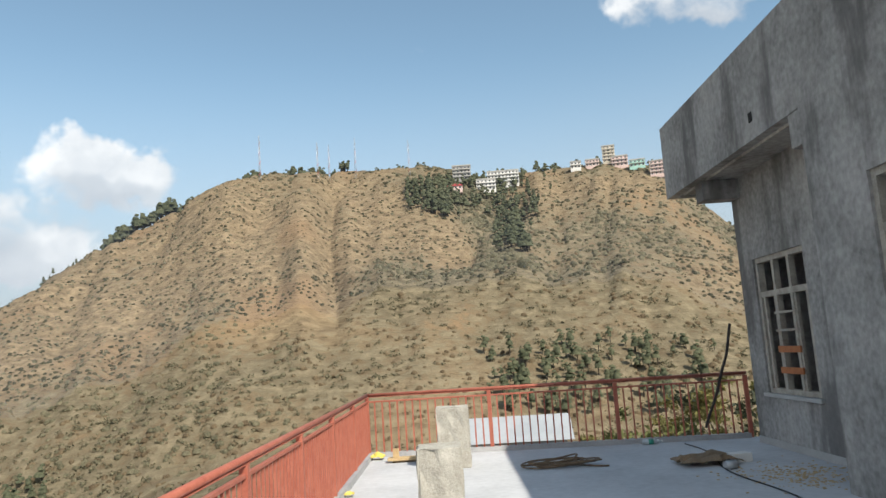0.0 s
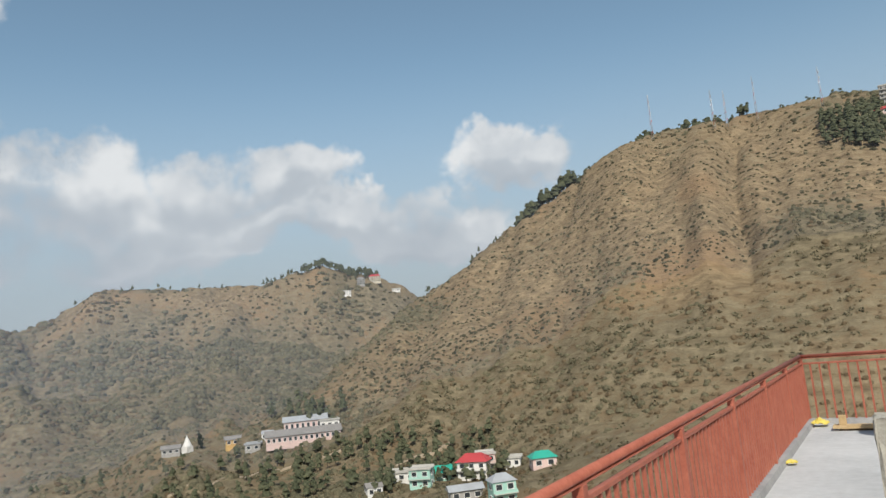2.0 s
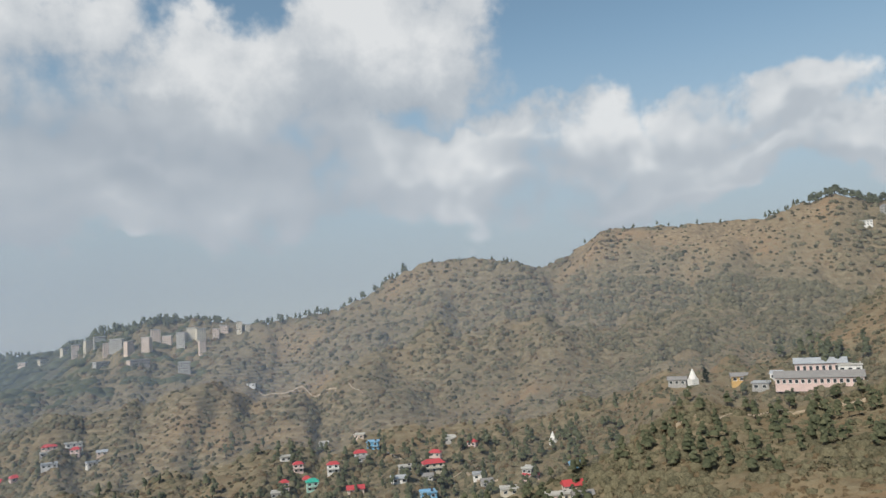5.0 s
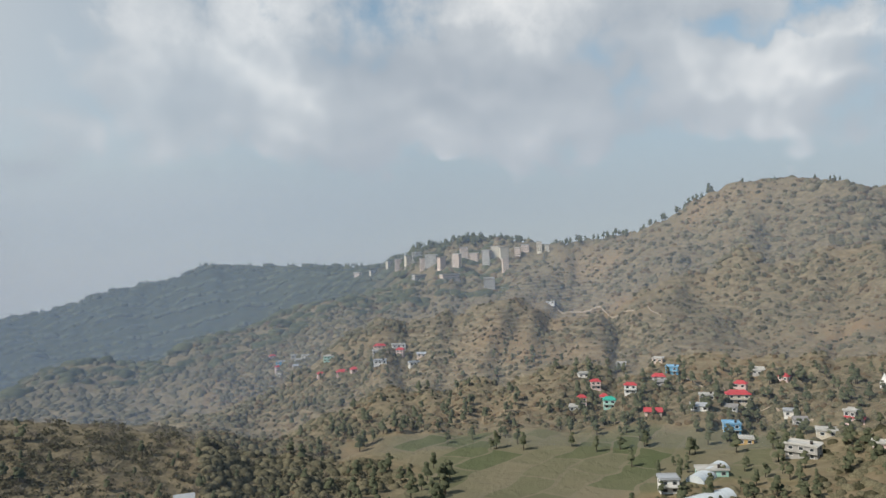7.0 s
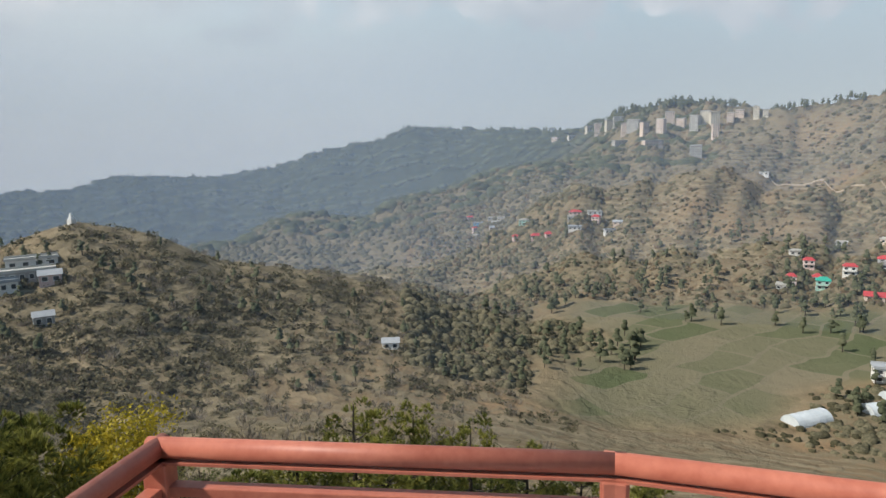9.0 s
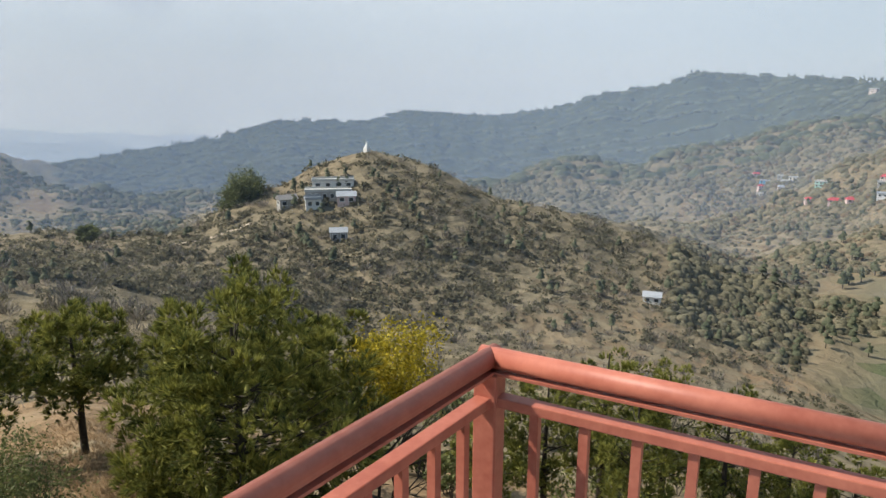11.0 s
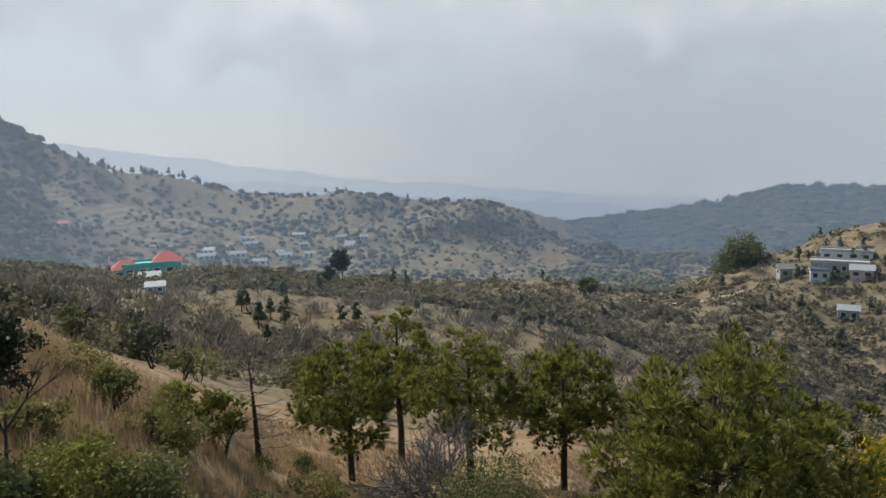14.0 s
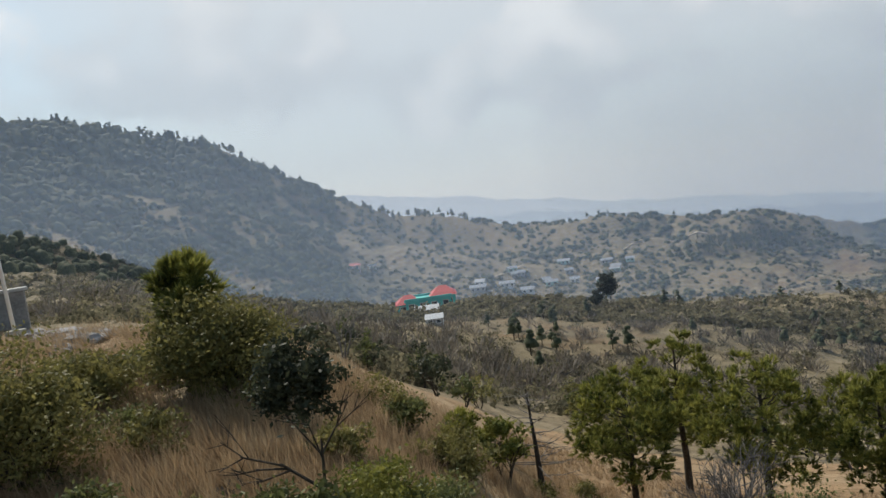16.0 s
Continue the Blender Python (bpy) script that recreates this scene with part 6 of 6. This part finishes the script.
def bottle(x, y, turn):
    root = tagged(new("water_bottle"), "empty clear plastic bottle with green label by the kerb", "bottle")
    root.location, root.rotation_euler = (x, y, 0.042), (0, 0, turn)
    bm = bmesh.new()
    for a, b, r0, r1 in ((-0.15, 0.06, 0.04, 0.04), (0.06, 0.12, 0.04, 0.014), (0.12, 0.14, 0.014, 0.014)):
        tube(bm, (a, 0, 0), (b, 0, 0), r0, r1, 14)
    part("body", bm, M_SHEET, root)
    part("label", tube(bmesh.new(), (-0.06, 0, 0), (0.02, 0, 0), 0.0415, sides=14), M_GREEN_PLASTIC, root, "green paper label")
    part("cap", tube(bmesh.new(), (0.135, 0, 0), (0.155, 0, 0), 0.017, sides=12), M_WHITE, root)


bottle(3.0, 11.45, -0.1)
bx = tagged(part("white_box", boxed(-0.13, 0.13, -0.08, 0.08, 0.0, 0.11, bevel=0.006), M_WHITE), "small white carton on the floor", "box")
bx.location, bx.rotation_euler = (3.55, 9.45, 0.0), (0, 0, 0.2)
cup = tagged(part("tin_can", tube(bmesh.new(), (-0.07, 0, 0.05), (0.07, 0.03, 0.05), 0.05, sides=14), M_STEEL), "pale tin can lying on its side", "can")
cup.location = (3.25, 8.95, 0.0)
pl = tagged(new("timber_offcut"), "broken pale timber offcut near the kerb", "timber")
pl.location = (-0.72, 11.35, 0)
a = part("board", boxed(-0.32, 0.32, -0.10, 0.10, 0.03, 0.07, bevel=0.004), M_PLANK, pl)
b = part("upright", boxed(-0.24, -0.15, -0.04, 0.04, 0.07, 0.20, bevel=0.004), M_PLANK, pl)
c = part("batten", boxed(-0.25, 0.25, -0.05, 0.05, 0.0, 0.03), M_CARD, pl)
grit = [(3.75 + random.gauss(0, 0.32), 8.35 + random.gauss(0, 0.4), 0.0, random.uniform(0.006, 0.02), 0.7) for _ in range(420)]
scatter_lumps("sawdust", [g for g in grit if g[0] < 4.4], M_PLANK, "scatter of sawdust and chips by the wall", "debris", 0.6, STONES)


# ---- valley haze, as added see-through sheets ----
# pale bluish sheet surface that veils the hills behind, in place of air
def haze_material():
    m, nt, out = material("see_through_haze_sheet")
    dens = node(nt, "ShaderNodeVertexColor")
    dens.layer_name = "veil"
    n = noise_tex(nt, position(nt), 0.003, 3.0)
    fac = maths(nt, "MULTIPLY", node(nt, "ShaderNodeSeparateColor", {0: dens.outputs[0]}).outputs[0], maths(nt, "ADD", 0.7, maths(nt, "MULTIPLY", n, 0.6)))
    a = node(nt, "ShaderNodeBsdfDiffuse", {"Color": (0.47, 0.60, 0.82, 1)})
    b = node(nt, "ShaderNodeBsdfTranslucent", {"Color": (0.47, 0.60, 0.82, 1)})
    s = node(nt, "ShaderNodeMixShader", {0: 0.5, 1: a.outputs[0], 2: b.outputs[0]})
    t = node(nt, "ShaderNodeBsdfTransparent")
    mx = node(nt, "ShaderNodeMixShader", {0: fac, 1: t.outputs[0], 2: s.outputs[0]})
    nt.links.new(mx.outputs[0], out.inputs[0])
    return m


M_HAZE_SHEET = haze_material()


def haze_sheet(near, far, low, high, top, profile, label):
    """A see-through sheet that stands in for valley haze, from near and low to far and high; profile gives its density
    by azimuth, fading upwards.
    """
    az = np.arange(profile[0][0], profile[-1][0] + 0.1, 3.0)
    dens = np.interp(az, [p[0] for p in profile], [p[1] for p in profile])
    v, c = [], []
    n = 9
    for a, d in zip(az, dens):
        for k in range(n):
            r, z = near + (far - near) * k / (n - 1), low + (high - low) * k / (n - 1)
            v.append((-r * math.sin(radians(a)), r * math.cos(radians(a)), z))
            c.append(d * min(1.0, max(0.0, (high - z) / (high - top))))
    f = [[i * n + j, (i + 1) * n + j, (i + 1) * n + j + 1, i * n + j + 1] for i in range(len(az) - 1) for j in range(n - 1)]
    me = mesh_from("haze_stand_in", v, f, M_HAZE_SHEET, True)
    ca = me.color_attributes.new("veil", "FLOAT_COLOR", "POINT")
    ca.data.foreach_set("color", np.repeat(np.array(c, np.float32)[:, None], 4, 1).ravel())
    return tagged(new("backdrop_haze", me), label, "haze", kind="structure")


haze_sheet(120, 150, -60, 40, 8, [(96, 0.0), (112, 0.035), (150, 0.05), (190, 0.05), (225, 0.03), (242, 0.0)], "see-through sheet standing in for haze over the near slopes")
haze_sheet(330, 360, -150, 120, 30, [(-40, 0.04), (40, 0.045), (100, 0.05), (146, 0.10), (160, 0.19), (180, 0.24), (196, 0.27), (226, 0.27), (242, 0.0)], "see-through sheet standing in for haze over the southern valley")
haze_sheet(430, 700, -210, 210, 60, [(-40, 0.0), (20, 0.03), (60, 0.06), (100, 0.09), (125, 0.11), (150, 0.11), (172, 0.05), (200, 0.05), (242, 0.0)], "see-through sheet standing in for haze over the western valley")
haze_sheet(640, 1000, -230, 220, 60, [(40, 0.0), (60, 0.05), (100, 0.10), (125, 0.13), (150, 0.13), (172, 0.07), (190, 0.0)], "see-through sheet standing in for haze before the ridge town")
haze_sheet(1080, 1560, -250, 230, 60, [(90, 0.0), (102, 0.13), (120, 0.24), (152, 0.30), (170, 0.2), (182, 0.0)], "bluish see-through sheet standing in for haze before the far ridges")


# the ranges emit their own colour: distance haze painted as a pale glow
def distant_glow_material(name, c):
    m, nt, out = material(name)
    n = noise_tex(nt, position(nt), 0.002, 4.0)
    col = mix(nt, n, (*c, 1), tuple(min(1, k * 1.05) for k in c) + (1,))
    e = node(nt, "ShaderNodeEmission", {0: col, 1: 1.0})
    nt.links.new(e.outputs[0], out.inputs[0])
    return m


M_BLUE_HAZE_GLOW = distant_glow_material("range_haze_glow", (0.43, 0.49, 0.55))
M_PALE_HAZE_GLOW = distant_glow_material("range_pale_haze_glow", (0.51, 0.565, 0.615))


def far_range(r, line, label, seed, mat):
    az = np.arange(line[0][0], line[-1][0] + 0.05, 0.25)
    el = np.interp(az, [p[0] for p in line], [p[1] for p in line])
    el = el + (fbm(az * 0.6, az * 0 + seed, 3, seed) - 0.5) * 0.6
    v, f = [], []
    for a, e in zip(az, el):
        s, c = math.sin(radians(a)), math.cos(radians(a))
        top = EYE + r * math.tan(radians(e))
        v += [(-(r - 500) * s, (r - 500) * c, -900), (-r * s, r * c, top), (-(r + 500) * s, (r + 500) * c, -900)]
    for i in range(len(az) - 1):
        f += [[3 * i + j, 3 * i + 3 + j, 3 * i + 4 + j, 3 * i + 1 + j] for j in range(2)]
    return tagged(new("backdrop_range", mesh_from("backdrop_range", v, f, mat)), label, "mountain range", kind="structure")


far_range(3600, [(140, -6.2), (154, -5.2), (163, -4.6), (174, -3.8), (178, -2.9), (184, -2.6), (188, -2.2), (196, -1.4), (206, -1.0)], "range towards the plains, haze put into its blue glow", 3, M_BLUE_HAZE_GLOW)
far_range(4500, [(140, -5.2), (154, -4.5), (163, -3.7), (172, -2.9), (180, -1.9), (187, -0.6), (195, 0.5), (206, 0.8)], "range on the horizon, haze put into its pale glow", 8, M_PALE_HAZE_GLOW)
